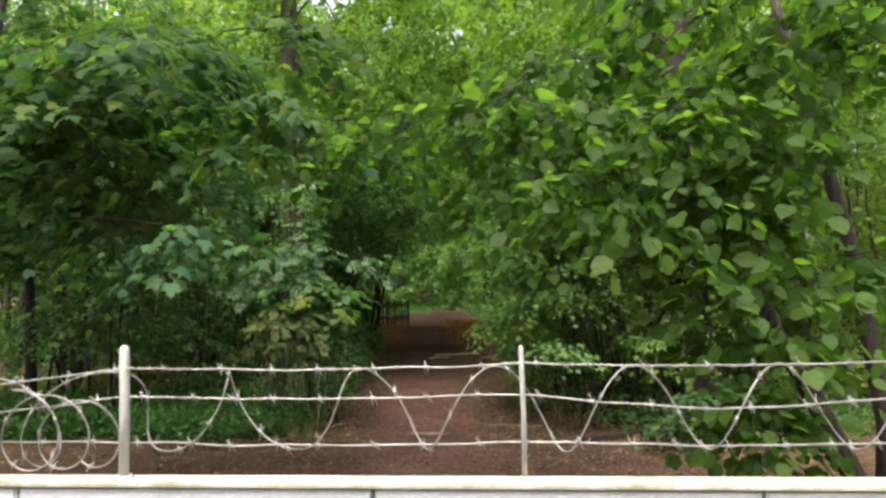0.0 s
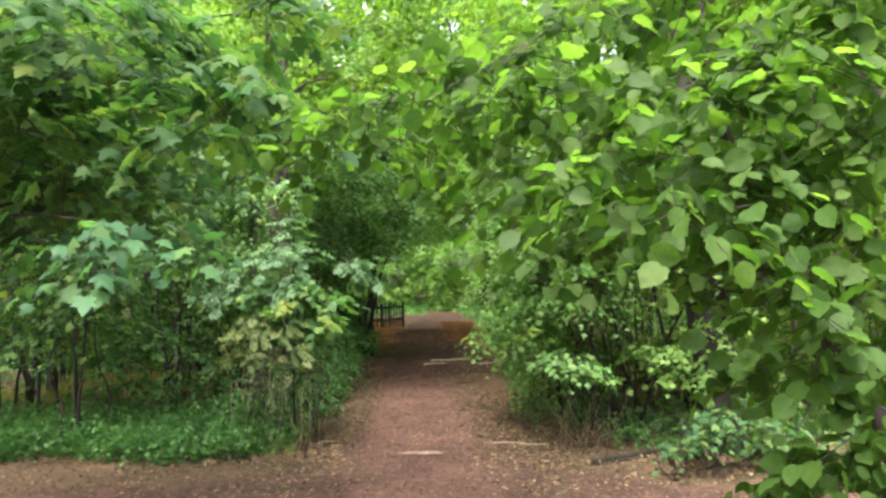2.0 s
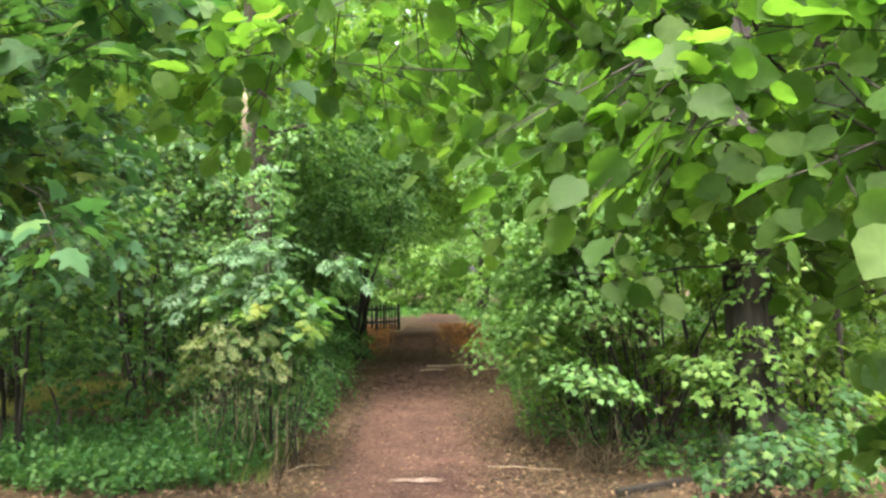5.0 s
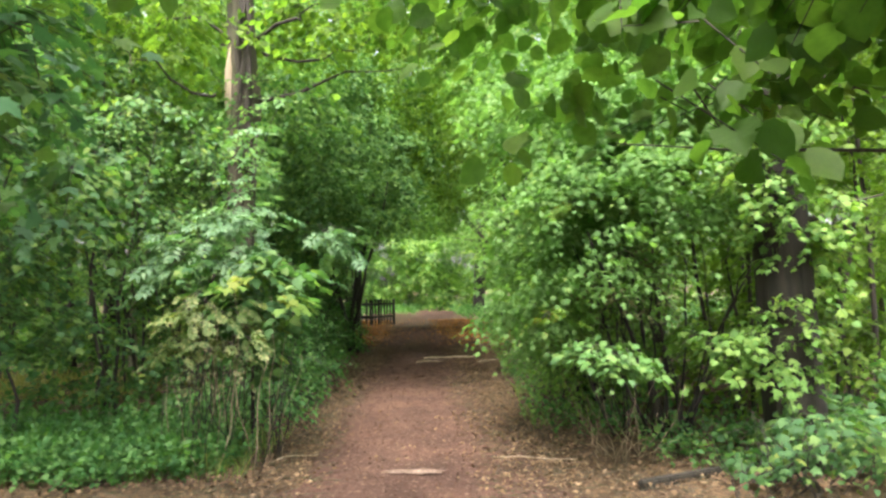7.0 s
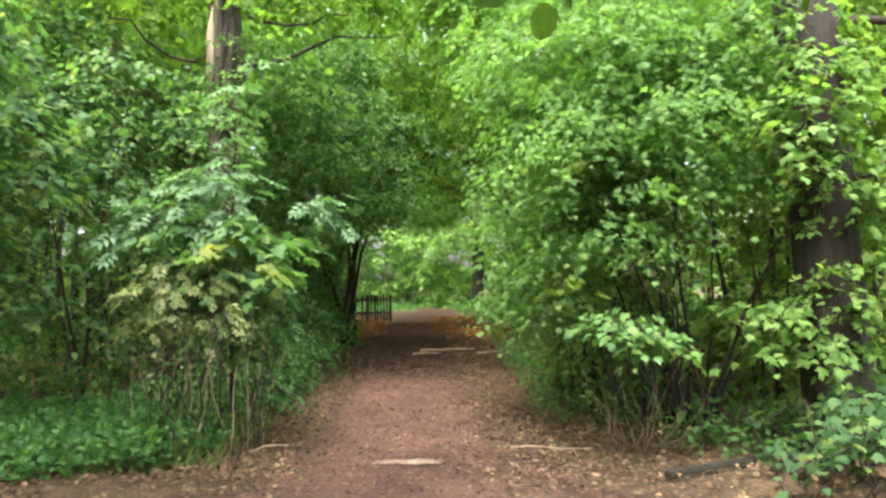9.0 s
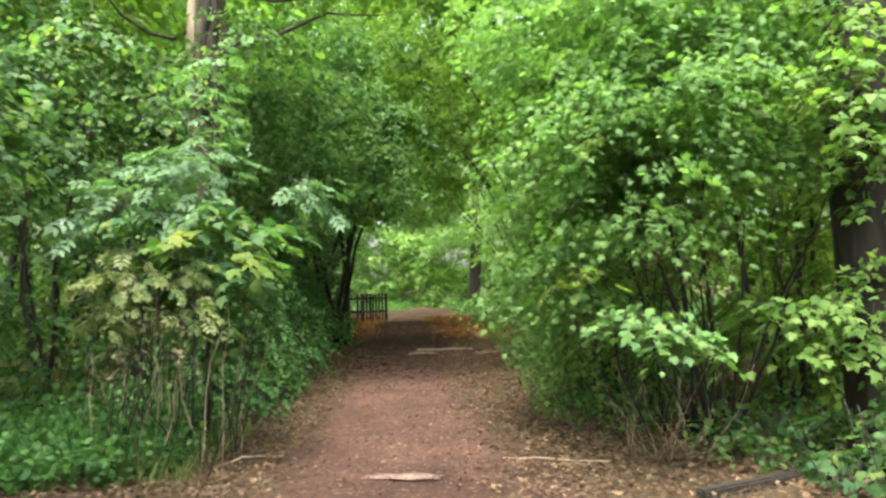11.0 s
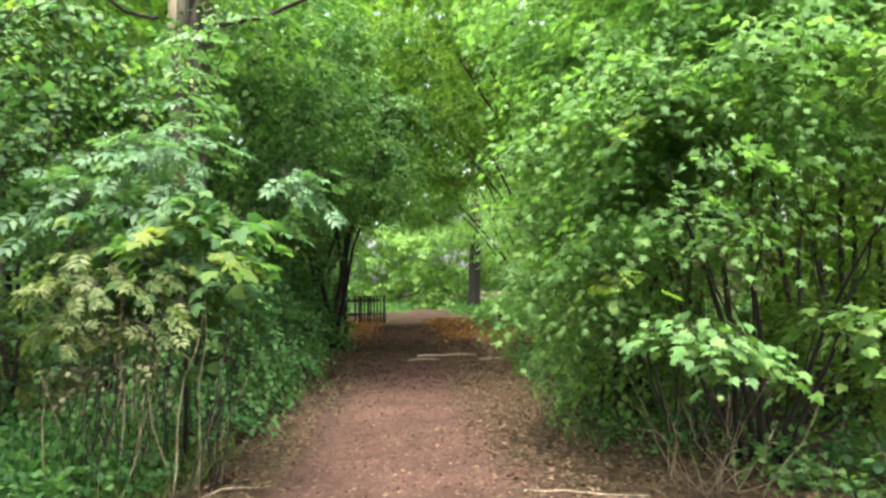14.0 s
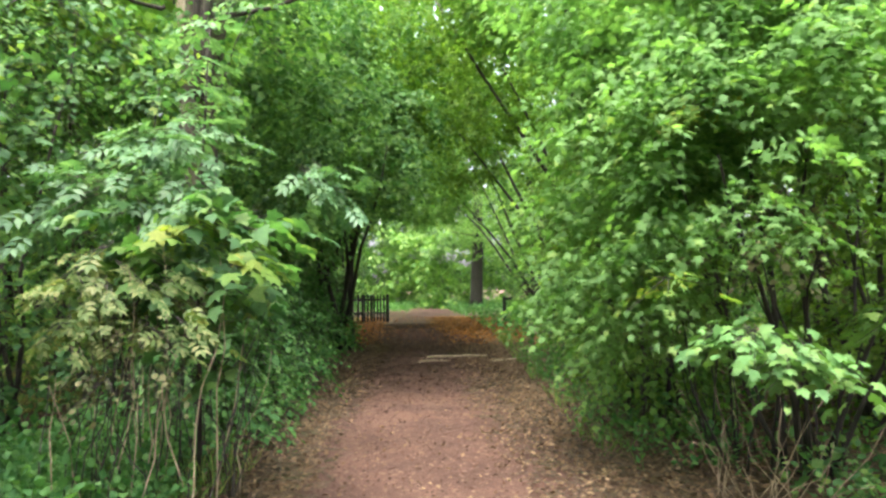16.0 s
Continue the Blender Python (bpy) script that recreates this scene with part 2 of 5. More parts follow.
# leaf shapes: y along the midrib, z the upper side
LEAF_FAR = (np.array([(0, 0, 0), (0.36, 0.42, 0.10), (0, 1, -0.05), (-0.36, 0.42, 0.10)], float), np.array([(0, 1, 2), (0, 2, 3)]))
LEAF_MID = fan([(0, 0, 0), (0.36, 0.26, 0.06), (0.36, 0.66, 0.07), (0, 1.02, -0.09), (-0.36, 0.66, 0.07), (-0.36, 0.26, 0.06)], (0, 0.5, 0.0))
LEAF_ROUND = fan([(0, 0, 0), (0.15, -0.05, 0.02), (0.34, 0.07, 0.05), (0.38, 0.22, 0.10), (0.46, 0.34, 0.06), (0.42, 0.50, 0.10), (0.42, 0.62, 0.03), (0.32, 0.76, 0.06), (0.19, 0.90, -0.01), (0, 1.04, -0.10),
                  (-0.19, 0.90, -0.01), (-0.32, 0.76, 0.06), (-0.42, 0.62, 0.03), (-0.42, 0.50, 0.10), (-0.46, 0.34, 0.06), (-0.38, 0.22, 0.10), (-0.34, 0.07, 0.05), (-0.15, -0.05, 0.02)], (0, 0.46, -0.02))
LEAF_SMALL = fan([(0, 0, 0), (0.44, 0.06, -0.05), (0.2, 0.32, 0.03), (0.6, 0.56, -0.07), (0.18, 0.62, 0.03), (0, 1.12, -0.1), (-0.18, 0.62, 0.03), (-0.6, 0.56, -0.07), (-0.2, 0.32, 0.03), (-0.44, 0.06, -0.05)], (0, 0.36, 0.04))
LEAF_LOBED = fan([(0, 0, 0), (0.2, -0.04, 0), (0.5, 0.06, -0.06), (0.34, 0.3, 0.03), (0.6, 0.56, -0.06), (0.26, 0.58, 0.03), (0.2, 0.8, 0.0), (0, 1.08, -0.1),
                  (-0.2, 0.8, 0.0), (-0.26, 0.58, 0.03), (-0.6, 0.56, -0.06), (-0.34, 0.3, 0.03), (-0.5, 0.06, -0.06), (-0.2, -0.04, 0)], (0, 0.34, 0.05))


def feather():
    """A compound leaf: seven leaflets along a stalk."""
    vs, ts = [], []
    for y, ang in [(0.28, 62), (0.28, -62), (0.5, 55), (0.5, -55), (0.7, 45), (0.7, -45), (0.74, 0)]:
        c, s, b = math.cos(radians(ang)), math.sin(radians(ang)), len(vs)
        for lx, ly, lz in ((0, 0, 0), (0.1, 0.2, 0.03), (0, 0.44, -0.06), (-0.1, 0.2, 0.03)):
            vs.append((lx * c + ly * s, y + ly * c - lx * s, lz - 0.12 * y * y))
        ts += [(b, b + 1, b + 2), (b, b + 2, b + 3)]
    b = len(vs)
    vs += [(0.008, 0, 0), (-0.008, 0, 0), (0, 0.8, -0.08)]
    ts.append((b, b + 2, b + 1))
    return np.array(vs, float), np.array(ts)


LEAF_FEATHER = feather()
BLADE = (np.array([(-0.02, 0, 0), (0.02, 0, 0), (0.016, 0.55, 0.05), (-0.016, 0.55, 0.05), (0, 1, 0.25)], float), np.array([(0, 1, 2), (0, 2, 3), (3, 2, 4)]))


def unit(a):
    return a / (np.linalg.norm(a, axis=-1, keepdims=True) + 1e-9)


def leaves(shape, pos, axis, nrm, size):
    """Vertices and triangles of one leaf of that shape at every place."""
    lv, lt = shape
    y = unit(axis)
    x = unit(np.cross(y, nrm))
    z = np.cross(x, y)
    v = pos[:, None] + size[:, None, None] * (lv[None, :, :1] * x[:, None] + lv[None, :, 1:2] * y[:, None] + lv[None, :, 2:] * z[:, None])
    t = lt[None] + (np.arange(len(pos)) * len(lv))[:, None, None]
    return v.reshape(-1, 3), t.reshape(-1, 3)


def sprays(C, D, n, length, size, droop=0.3, flat=0.75, rng=RNG, loose=0.34):
    """Twigs that start at C and point along D, with n leaves each: places, axes, upper sides, sizes, and the twigs' ends."""
    N = len(C)
    L = length * rng.uniform(0.6, 1.3, (N, 1, 1))
    s = np.linspace(0.12, 1, n)[None, :, None]
    pos = C[:, None] + D[:, None] * s * L - UP * droop * L * s * s
    side = unit(np.cross(D, UP) + rng.normal(0, 0.25, (N, 3)))[:, None]
    sign = np.where(np.arange(n) % 2 == 0, 1.0, -1.0)[None, :, None]
    axis = D[:, None] * rng.uniform(0.3, 0.9, (N, n, 1)) + side * sign * rng.uniform(0.5, 1.0, (N, n, 1)) - UP * rng.uniform(0.1, 0.75, (N, n, 1)) + rng.normal(0, 0.22, (N, n, 3))
    axis[:, -1] = D - UP * 0.35
    nrm = UP * flat + D[:, None] * 0.35 + rng.normal(0, loose, (N, n, 3))
    size_all = size * rng.uniform(0.55, 1.25, (N, n)) * (1.05 - 0.25 * np.abs(s[..., 0] - 0.55))
    pos = pos + rng.normal(0, 0.02, pos.shape)
    ends = C + D * L[:, 0] - UP * droop * L[:, 0]
    return pos.reshape(-1, 3), axis.reshape(-1, 3), nrm.reshape(-1, 3), size_all.reshape(-1), ends


def twig_mesh(name, A, B, r0, r1):
    d = unit(B - A)
    a = unit(np.cross(d, np.array([0.31, 0.22, 0.93])))
    b = np.cross(d, a)
    vs = []
    for P, r in ((A, r0), (B, r1)):
        for t in (0, 2.094, 4.189):
            vs.append(P + (a * math.cos(t) + b * math.sin(t)) * r)
    v = np.stack(vs, 1).reshape(-1, 3)
    lt = np.array([(0, 1, 4), (0, 4, 3), (1, 2, 5), (1, 5, 4), (2, 0, 3), (2, 3, 5)])
    t = lt[None] + (np.arange(len(A)) * 6)[:, None, None]
    return tri_mesh(name, v, t.reshape(-1, 3))


def lobe_points(lobes, clusters, per, spread, rng=RNG, shell=0.5):
    """Starts and ways of sprays: flat tiers that fan outward from places in the outer part of ellipsoid lobes (cx, cy, cz, rx, ry, rz)."""
    lob = np.array(lobes, float)
    wgt = (lob[:, 3] * lob[:, 4] + lob[:, 4] * lob[:, 5] + lob[:, 3] * lob[:, 5])
    pick = rng.choice(len(lob), clusters, p=wgt / wgt.sum())
    u = unit(rng.normal(0, 1, (clusters, 3)))
    rad = rng.uniform(shell, 1.0, (clusters, 1)) ** 0.7
    K = lob[pick, :3] + u * rad * lob[pick, 3:]
    out = unit(u * np.array([1, 1, 0.3]) + rng.normal(0, 0.25, (clusters, 3)) * np.array([1, 1, 0.3]))
    face = unit(UP * 0.9 + out * 0.42 + rng.normal(0, 0.16, (clusters, 3)))
    side = unit(np.cross(face, out))
    ahead = np.cross(side, face)
    face, side, ahead = (np.repeat(q, per, 0) for q in (face, side, ahead))
    m = clusters * per
    turn = rng.uniform(-1.7, 1.7, (m, 1))
    D = unit(ahead * np.cos(turn) + side * np.sin(turn) + face * rng.normal(0, 0.12, (m, 1)))
    C = np.repeat(K, per, 0) + D * rng.uniform(-0.2, 0.8, (m, 1)) * spread + side * rng.normal(0, 0.5 * spread, (m, 1)) + face * rng.normal(0, 0.16 * spread, (m, 1))
    keep = C[:, 2] > 0.03
    return C[keep], D[keep], K


def crown(parent, lobes, clusters, per, n, spread, length, size, shape, mat, droop=0.3, twigs=True, name="crown", label="", shell=0.5, flat=0.75, loose=0.34):
    C, D, K = lobe_points(lobes, clusters, per, spread, shell=shell)
    o = np.array(parent.location) if parent else np.zeros(3)
    pos, axis, nrm, sz, ends = sprays(C, D, n, length, size, droop, flat, loose=loose)
    v, t = leaves(shape, pos - o, axis, nrm, sz)
    ob = tagged(part(name, tri_mesh(name, v, t), parent, label, mat), kind="stuff")
    if twigs:
        tagged(part("twig_work", twig_mesh("twig_work", C - D * 0.25 * length - o, ends - o, 0.0034, 0.001), parent, "", M_STEM), kind="stuff")
    return ob, K


def trunk_part(parent, pts, radii, mat, sides=12, lumpy=0.15, name="trunk", label=""):
    o = parent.location
    me = Wood().tube([Vector(p) - o for p in pts], radii, sides, lumpy).mesh(name)
    return part(name, me, parent, label, mat)


def limbs_to(parent, start_pts, targets, r, mat, wobble=0.25, sag=0.1):
    """A bent, tapering limb from one of the starts to each target."""
    for q in targets:
        q = Vector(q)
        a = min((Vector(p) for p in start_pts), key=lambda p: (p - q).length + 1.2 * max(0, p.z - q.z))
        n = 8
        pts = curve_pts(a, q, sag, wobble, n)
        trunk_part(parent, pts, [r * (1 - 0.85 * i / (n - 1)) for i in range(n)], mat, 6, 0.1, "limb")


# ---- ground ----
def build_ground():
    xs = sorted(set([-400, -150, -70, 70, 150, 400] + [round(-40 + 0.8 * i, 2) for i in range(101)]))
    ys = sorted(set([-300, -90, -30, 150, 300, 900] + [round(-12 + 0.8 * i, 2) for i in range(116)]))
    verts, faces = [], []
    for y in ys:
        for x in xs:
            d = abs(x - path_x(min(max(y, 0), 60)))
            z = 0.06 * noise.noise(Vector((x * 0.5, y * 0.5, 0))) + 0.02 * noise.noise(Vector((x * 2, y * 2, 3)))
            off = min(1, max(0, (d - 1.4 - 0.1 * min(24, max(0, y - 10))) / 1.5)) if y > 6.5 else 0.0
            far = 1 if abs(x) < 60 and -20 < y < 110 else 0
            verts.append((x, y, (z + 0.05) * off * far - 0.03))
    w = len(xs)
    for j in range(len(ys) - 1):
        for i in range(w - 1):
            faces.append((j * w + i, j * w + i + 1, (j + 1) * w + i + 1, (j + 1) * w + i))
    me = bpy.data.meshes.new("ground")
    me.from_pydata(verts, [], faces)
    me.polygons.foreach_set("use_smooth", [True] * len(faces))
    me.materials.append(M_SOIL)
    tagged(new("ground", me), "dark woodland soil strewn with leaf litter", "ground", kind="structure")


def build_path():
    """The trodden red earth: a lane through the wood that widens into a cross track behind the gate."""
    verts, faces = [], []
    ys = [0.9 + 0.25 * i for i in range(236)]
    n = 14
    for y in ys:
        c = path_x(y)
        wl = 1.0 + 0.03 * min(10, max(0, y - 11)) + 7 * max(0, 1 - max(0, y - 6.0) / 1.5) ** 2
        wr = max(1.3, 0.95 + min(1.4, 0.1 * max(0, y - 10)) - 0.12 * max(0, y - 25)) + 7 * max(0, 1 - max(0, y - 6.0) / 1.3) ** 2
        wl += 0.22 * noise.noise(Vector((y * 0.8, 1, 0))) + 0.1 * noise.noise(Vector((y * 3, 1, 0)))
        wr += 0.22 * noise.noise(Vector((y * 0.8, 9, 0))) + 0.1 * noise.noise(Vector((y * 3, 9, 0)))
        for i in range(n + 1):
            s = -1 + 2 * i / n
            x = c + (s * wl if s < 0 else s * wr)
            z = 0.015 * (1 - s * s) + 0.012 * noise.noise(Vector((x * 1.5, y * 1.5, 4))) - (0.05 if i in (0, n) else 0)
            verts.append((x, y, z))
    for j in range(len(ys) - 1):
        for i in range(n):
            q = j * (n + 1) + i
            faces.append((q, q + 1, q + n + 2, q + n + 1))
    me = bpy.data.meshes.new("path")
    me.from_pydata(verts, [], faces)
    me.polygons.foreach_set("use_smooth", [True] * len(faces))
    me.materials.append(M_PATH)
    tagged(new("path", me), "trodden reddish-brown earth footpath through the wood", "path", kind="structure")


build_ground()
build_path()


# ---- gate with barbed wire ----
def box(bm, cx, cy, cz, sx, sy, sz, bevel=0.004):
    r = bmesh.ops.create_cube(bm, size=1)
    bmesh.ops.transform(bm, matrix=Matrix.Translation((cx, cy, cz)) @ Matrix.Diagonal((sx, sy, sz, 1)), verts=r["verts"])
    if bevel:
        es = list({e for v in r["verts"] for e in v.link_edges})
        bmesh.ops.bevel(bm, geom=es, offset=bevel, segments=2, affect="EDGES")


def bm_mesh(bm, name):
    me = bpy.data.meshes.new(name)
    bm.to_mesh(me)
    bm.free()
    return me


def build_gate():
    gy, top = 0.71, 1.545
    gate = thing("gate", (0.2, gy, 0), "white sheet-metal gate topped with coiled barbed wire", "gate")
    o = gate.location
    for i in range(8):
        bm = bmesh.new()
        box(bm, -2.45 + 0.7 * i, 0, 0.5 * (top - 0.04) + 0.03, 0.694, 0.03, top - 0.045)
        for k in range(3):
            box(bm, -2.65 + 0.7 * i + 0.2 * k, -0.02, 0.5 * top, 0.05, 0.02, top - 0.16, 0.006)
        part("panel", bm_mesh(bm, "panel"), gate, "", M_WHITE)
    bm = bmesh.new()
    box(bm, 0, 0, top - 0.006, 5.8, 0.05, 0.012, 0.003)
    part("top_rail", bm_mesh(bm, "top_rail"), gate, "weathered cream top rail", M_CAP)
    for x, r, h in ((-0.492, 0.0095, 0.255), (0.281, 0.0048, 0.245), (-1.45, 0.009, 0.25), (1.2, 0.006, 0.26)):
        w = Wood().tube([(x, 0, top), (x + 0.001, 0, top + 0.5 * h), (x - 0.001, 0, top + h - 0.008), (x - 0.001, 0, top + h)], [r, r, r, r * 0.55], 10)
        post = part("post", w.mesh("post"), gate, "upright galvanised post", M_POST)
        c = Wood().tube([(x, 0, top), (x, 0, top + 0.006)], [r * 2.0, r * 1.7], 10)
        part("collar", c.mesh("collar"), post, "", M_POST)

    def strand(pts, gauge, step, name, label, first=0.05):
        w = Wood()
        w.tube(pts, [gauge] * len(pts), 6)
        cable = part(name, w.mesh(name), gate, label, M_GALV)
        run, due, rnd = 0.0, first, random.Random(len(pts) * 7 + int(first * 1000))
        for a, b in zip(pts, pts[1:]):
            d = b - a
            while run + d.length >= due:
                p, t = a + d * ((due - run) / d.length), d.normalized()
                barb = Wood()
                for k in range(2):
                    e = Vector((rnd.uniform(-0.4, 0.4), rnd.uniform(-0.7, 0.7), rnd.uniform(0.5, 1))).normalized()
                    s = t * (0.004 * (k - 0.5))
                    barb.tube([p + s - e * 0.013 + t * 0.004, p + s, p + s + e * 0.013 - t * 0.004], [0.0004, 0.0014, 0.0004], 5)
                barb.tube([p - t * 0.006, p + t * 0.006], [gauge * 1.7] * 2, 6)
                part("barb", barb.mesh("barb"), cable, "", M_GALV)
                due += step * rnd.uniform(0.8, 1.2)
            run += d.length

    # three level strands that sag a little between the posts
    for z, seed in ((0.212, 1), (0.156, 2), (0.067, 3)):
        pts = []
        for i in range(141):
            x = -2.3 + 4.9 * i / 140
            span = (x + 0.492) / 0.773
            sag = -0.007 * math.sin(math.pi * (span % 1.0))
            if x < -0.492:
                sag = -0.035 * min(1, (-0.492 - x) / 0.3) if seed < 3 else 0.0
            if seed == 2 and x > 0.281:
                sag = -0.028 * math.sin(math.pi * min(1, (x - 0.281) / 0.75))
            wav = 0.004 * noise.noise(Vector((x * 9, seed, 0)))
            pts.append(Vector((x, 0.006 * seed - 0.01 + 0.006 * noise.noise(Vector((x * 5, seed, 7))), top + z + sag + wav)))
        strand(pts, 0.0018, 0.095, "wire", "twisted galvanised barbed strand", 0.03 * seed)
    # one flattened coil woven through the strands
    pts = []
    for i in range(420):
        s = -1.5 + 8.5 * i / 419
        ease = min(1, max(0, (s - 1.4) / 0.8))
        loop = 0.075 if s < 0.0 else 0.075 * (1 - min(1, s / 0.5)) - 0.052 * min(1, s / 0.5) * (1 - ease) + 0.014 * ease
        low = 0.03 * min(1, max(0, 0.3 - s))
        x = -0.548 + 0.259 * s + loop * math.sin(2 * math.pi * s)
        z = 0.128 - low + (0.078 + 0.5 * low) * math.cos(2 * math.pi * s) * (1 + 0.1 * noise.noise(Vector((s * 1.3, 5, 0))))
        pts.append(Vector((x, 0.02 + 0.03 * math.sin(2 * math.pi * s), top + z)))
    strand(pts, 0.0016, 0.085, "coil", "loose coil of barbed wire", 0.02)
    # tighter rings bunched beside the thick post
    pts = []
    for i in range(150):
        s = 2.6 * i / 149
        r = 0.078 - 0.006 * s
        pts.append(Vector((-0.70 + 0.055 * s + r * math.sin(2 * math.pi * s), -0.03 + 0.02 * s, top + 0.098 - 0.008 * s + r * math.cos(2 * math.pi * s))))
    strand(pts, 0.0016, 0.085, "coil", "bunched rings of barbed wire", 0.03)


build_gate()


# ---- trees and shrubs ----
def leaf_objects(parent, shape, mats, C, D, n, length, size, droop, limit, flat=0.4):
    """Large leaves as single objects on shared meshes."""
    o = np.array(parent.location)
    pos, axis, nrm, sz, ends = sprays(C, D, n, length, 1.0, droop, flat, loose=0.5)
    shapes = []
    for k in range(3):
        v = shape[0].copy()
        v[:, 2] *= 0.6 + 0.6 * k
        v[:, 0] *= 0.9 + 0.1 * k
        me = tri_mesh("leaf", v, shape[1])
        me.materials.append(mats)
        shapes.append(me)
    pick = RNG.permutation(len(pos))[:limit]
    for i in pick:
        y = Vector(axis[i]).normalized()
        x = y.cross(Vector(nrm[i])).normalized()
        z = x.cross(y)
        ob = new("leaf", shapes[int(i) % 3])
        ob.parent = parent
        s = size * float(sz[i])
        ob.matrix_local = Matrix.LocRotScale(Vector(pos[i] - o), Matrix((x, y, z)).transposed(), (s, s, s))
    tagged(part("twig_work", twig_mesh("twig_work", C - D * 0.3 * length - o, ends - o, 0.0026, 0.001), parent, "", M_STEM), kind="stuff")


def foreground_hazel():
    t = thing("hazel_tree", (2.9, 3.9, 0), "leaning hazel with large drooping green leaves", "tree")
    stem = [(2.9, 3.9, -0.05), (2.75, 3.95, 0.6), (2.5, 4.0, 1.2), (2.2, 4.0, 1.8), (1.9, 4.0, 2.39), (1.69, 4.0, 3.07), (1.5, 4.0, 3.9)]
    trunk_part(t, stem, [0.085, 0.075, 0.066, 0.058, 0.05, 0.042, 0.025], M_STEM)
    stem2 = [(3.0, 4.1, -0.05), (3.05, 4.1, 0.9), (2.95, 4.15, 2.0), (2.7, 4.2, 3.2), (2.4, 4.2, 4.4)]
    trunk_part(t, stem2, [0.07, 0.06, 0.05, 0.04, 0.02], M_STEM, 9)
    limbs_to(t, stem[3:] + stem2[2:], [(1.0, 2.6, 2.45), (0.55, 2.85, 2.78), (0.8, 3.95, 2.2), (0.45, 3.5, 1.98), (1.45, 2.6, 1.95), (1.7, 2.85, 1.5), (2.4, 2.7, 2.5), (1.3, 3.6, 3.9), (2.4, 3.0, 4.1), (0.7, 3.4, 3.3)], 0.011, M_STEM)
    lobes = [(1.5, 3.1, 2.75, 0.6, 0.45, 0.45), (1.0, 3.6, 3.1, 0.6, 0.6, 0.4), (1.9, 3.2, 3.5, 1.0, 0.7, 0.6), (2.2, 3.0, 2.4, 0.5, 0.5, 0.5), (1.85, 2.95, 1.9, 0.4, 0.35, 0.4), (1.1, 2.75, 2.45, 0.45, 0.25, 0.3)]
    crown(t, lobes, 108, 6, 6, 0.18, 0.3, 0.084, LEAF_ROUND, M_HAZEL, 0.4, flat=0.5, loose=0.55)
    limbs_to(t, stem[4:], [(0.2, 4.5, 3.1), (-0.2, 3.4, 2.8)], 0.011, M_STEM, 0.2)
    crown(t, [(0.2, 4.5, 3.25, 0.5, 0.4, 0.2), (-0.15, 3.4, 2.85, 0.4, 0.3, 0.14), (0.4, 2.95, 2.9, 0.35, 0.3, 0.14)], 32, 4, 6, 0.13, 0.28, 0.088, LEAF_ROUND, M_HAZEL, 0.45, flat=0.5, loose=0.55, name="overhanging_bough")
    crown(t, [(1.66, 2.85, 1.45, 0.22, 0.2, 0.3), (1.8, 2.85, 1.0, 0.22, 0.18, 0.35)], 18, 4, 6, 0.09, 0.22, 0.084, LEAF_ROUND, M_HAZEL, 0.5, flat=0.45, loose=0.55, name="hanging_spray")
    crown(t, [(0.85, 3.9, 2.5, 0.4, 0.35, 0.25), (1.3, 3.5, 2.5, 0.45, 0.35, 0.3), (1.75, 3.5, 2.4, 0.45, 0.35, 0.4), (0.45, 4.0, 2.7, 0.3, 0.3, 0.12)], 46, 5, 6, 0.14, 0.26, 0.084, LEAF_ROUND, M_HAZEL, 0.45, flat=0.45, loose=0.55, name="lower_crown", twigs=False)
    # sprays that hang close to the lane
    C, D, K = lobe_points([(0.86, 2.66, 2.34, 0.2, 0.12, 0.16), (1.34, 2.6, 1.98, 0.16, 0.12, 0.16), (1.5, 2.8, 1.75, 0.18, 0.12, 0.2), (0.95, 2.75, 2.78, 0.25, 0.2, 0.1), (0.45, 2.8, 2.76, 0.2, 0.2, 0.06),
                           (0.48, 3.5, 2.04, 0.08, 0.08, 0.06), (0.82, 3.02, 2.15, 0.12, 0.14, 0.1), (0.92, 3.85, 2.24, 0.18, 0.15, 0.1), (0.62, 3.3, 2.15, 0.15, 0.12, 0.12), (1.1, 3.3, 2.15, 0.2, 0.15, 0.15)], 22, 3, 0.1)
    leaf_objects(t, LEAF_ROUND, M_HAZEL_ONE, C, D, 5, 0.2, 0.078, 0.45, 300, 0.55)


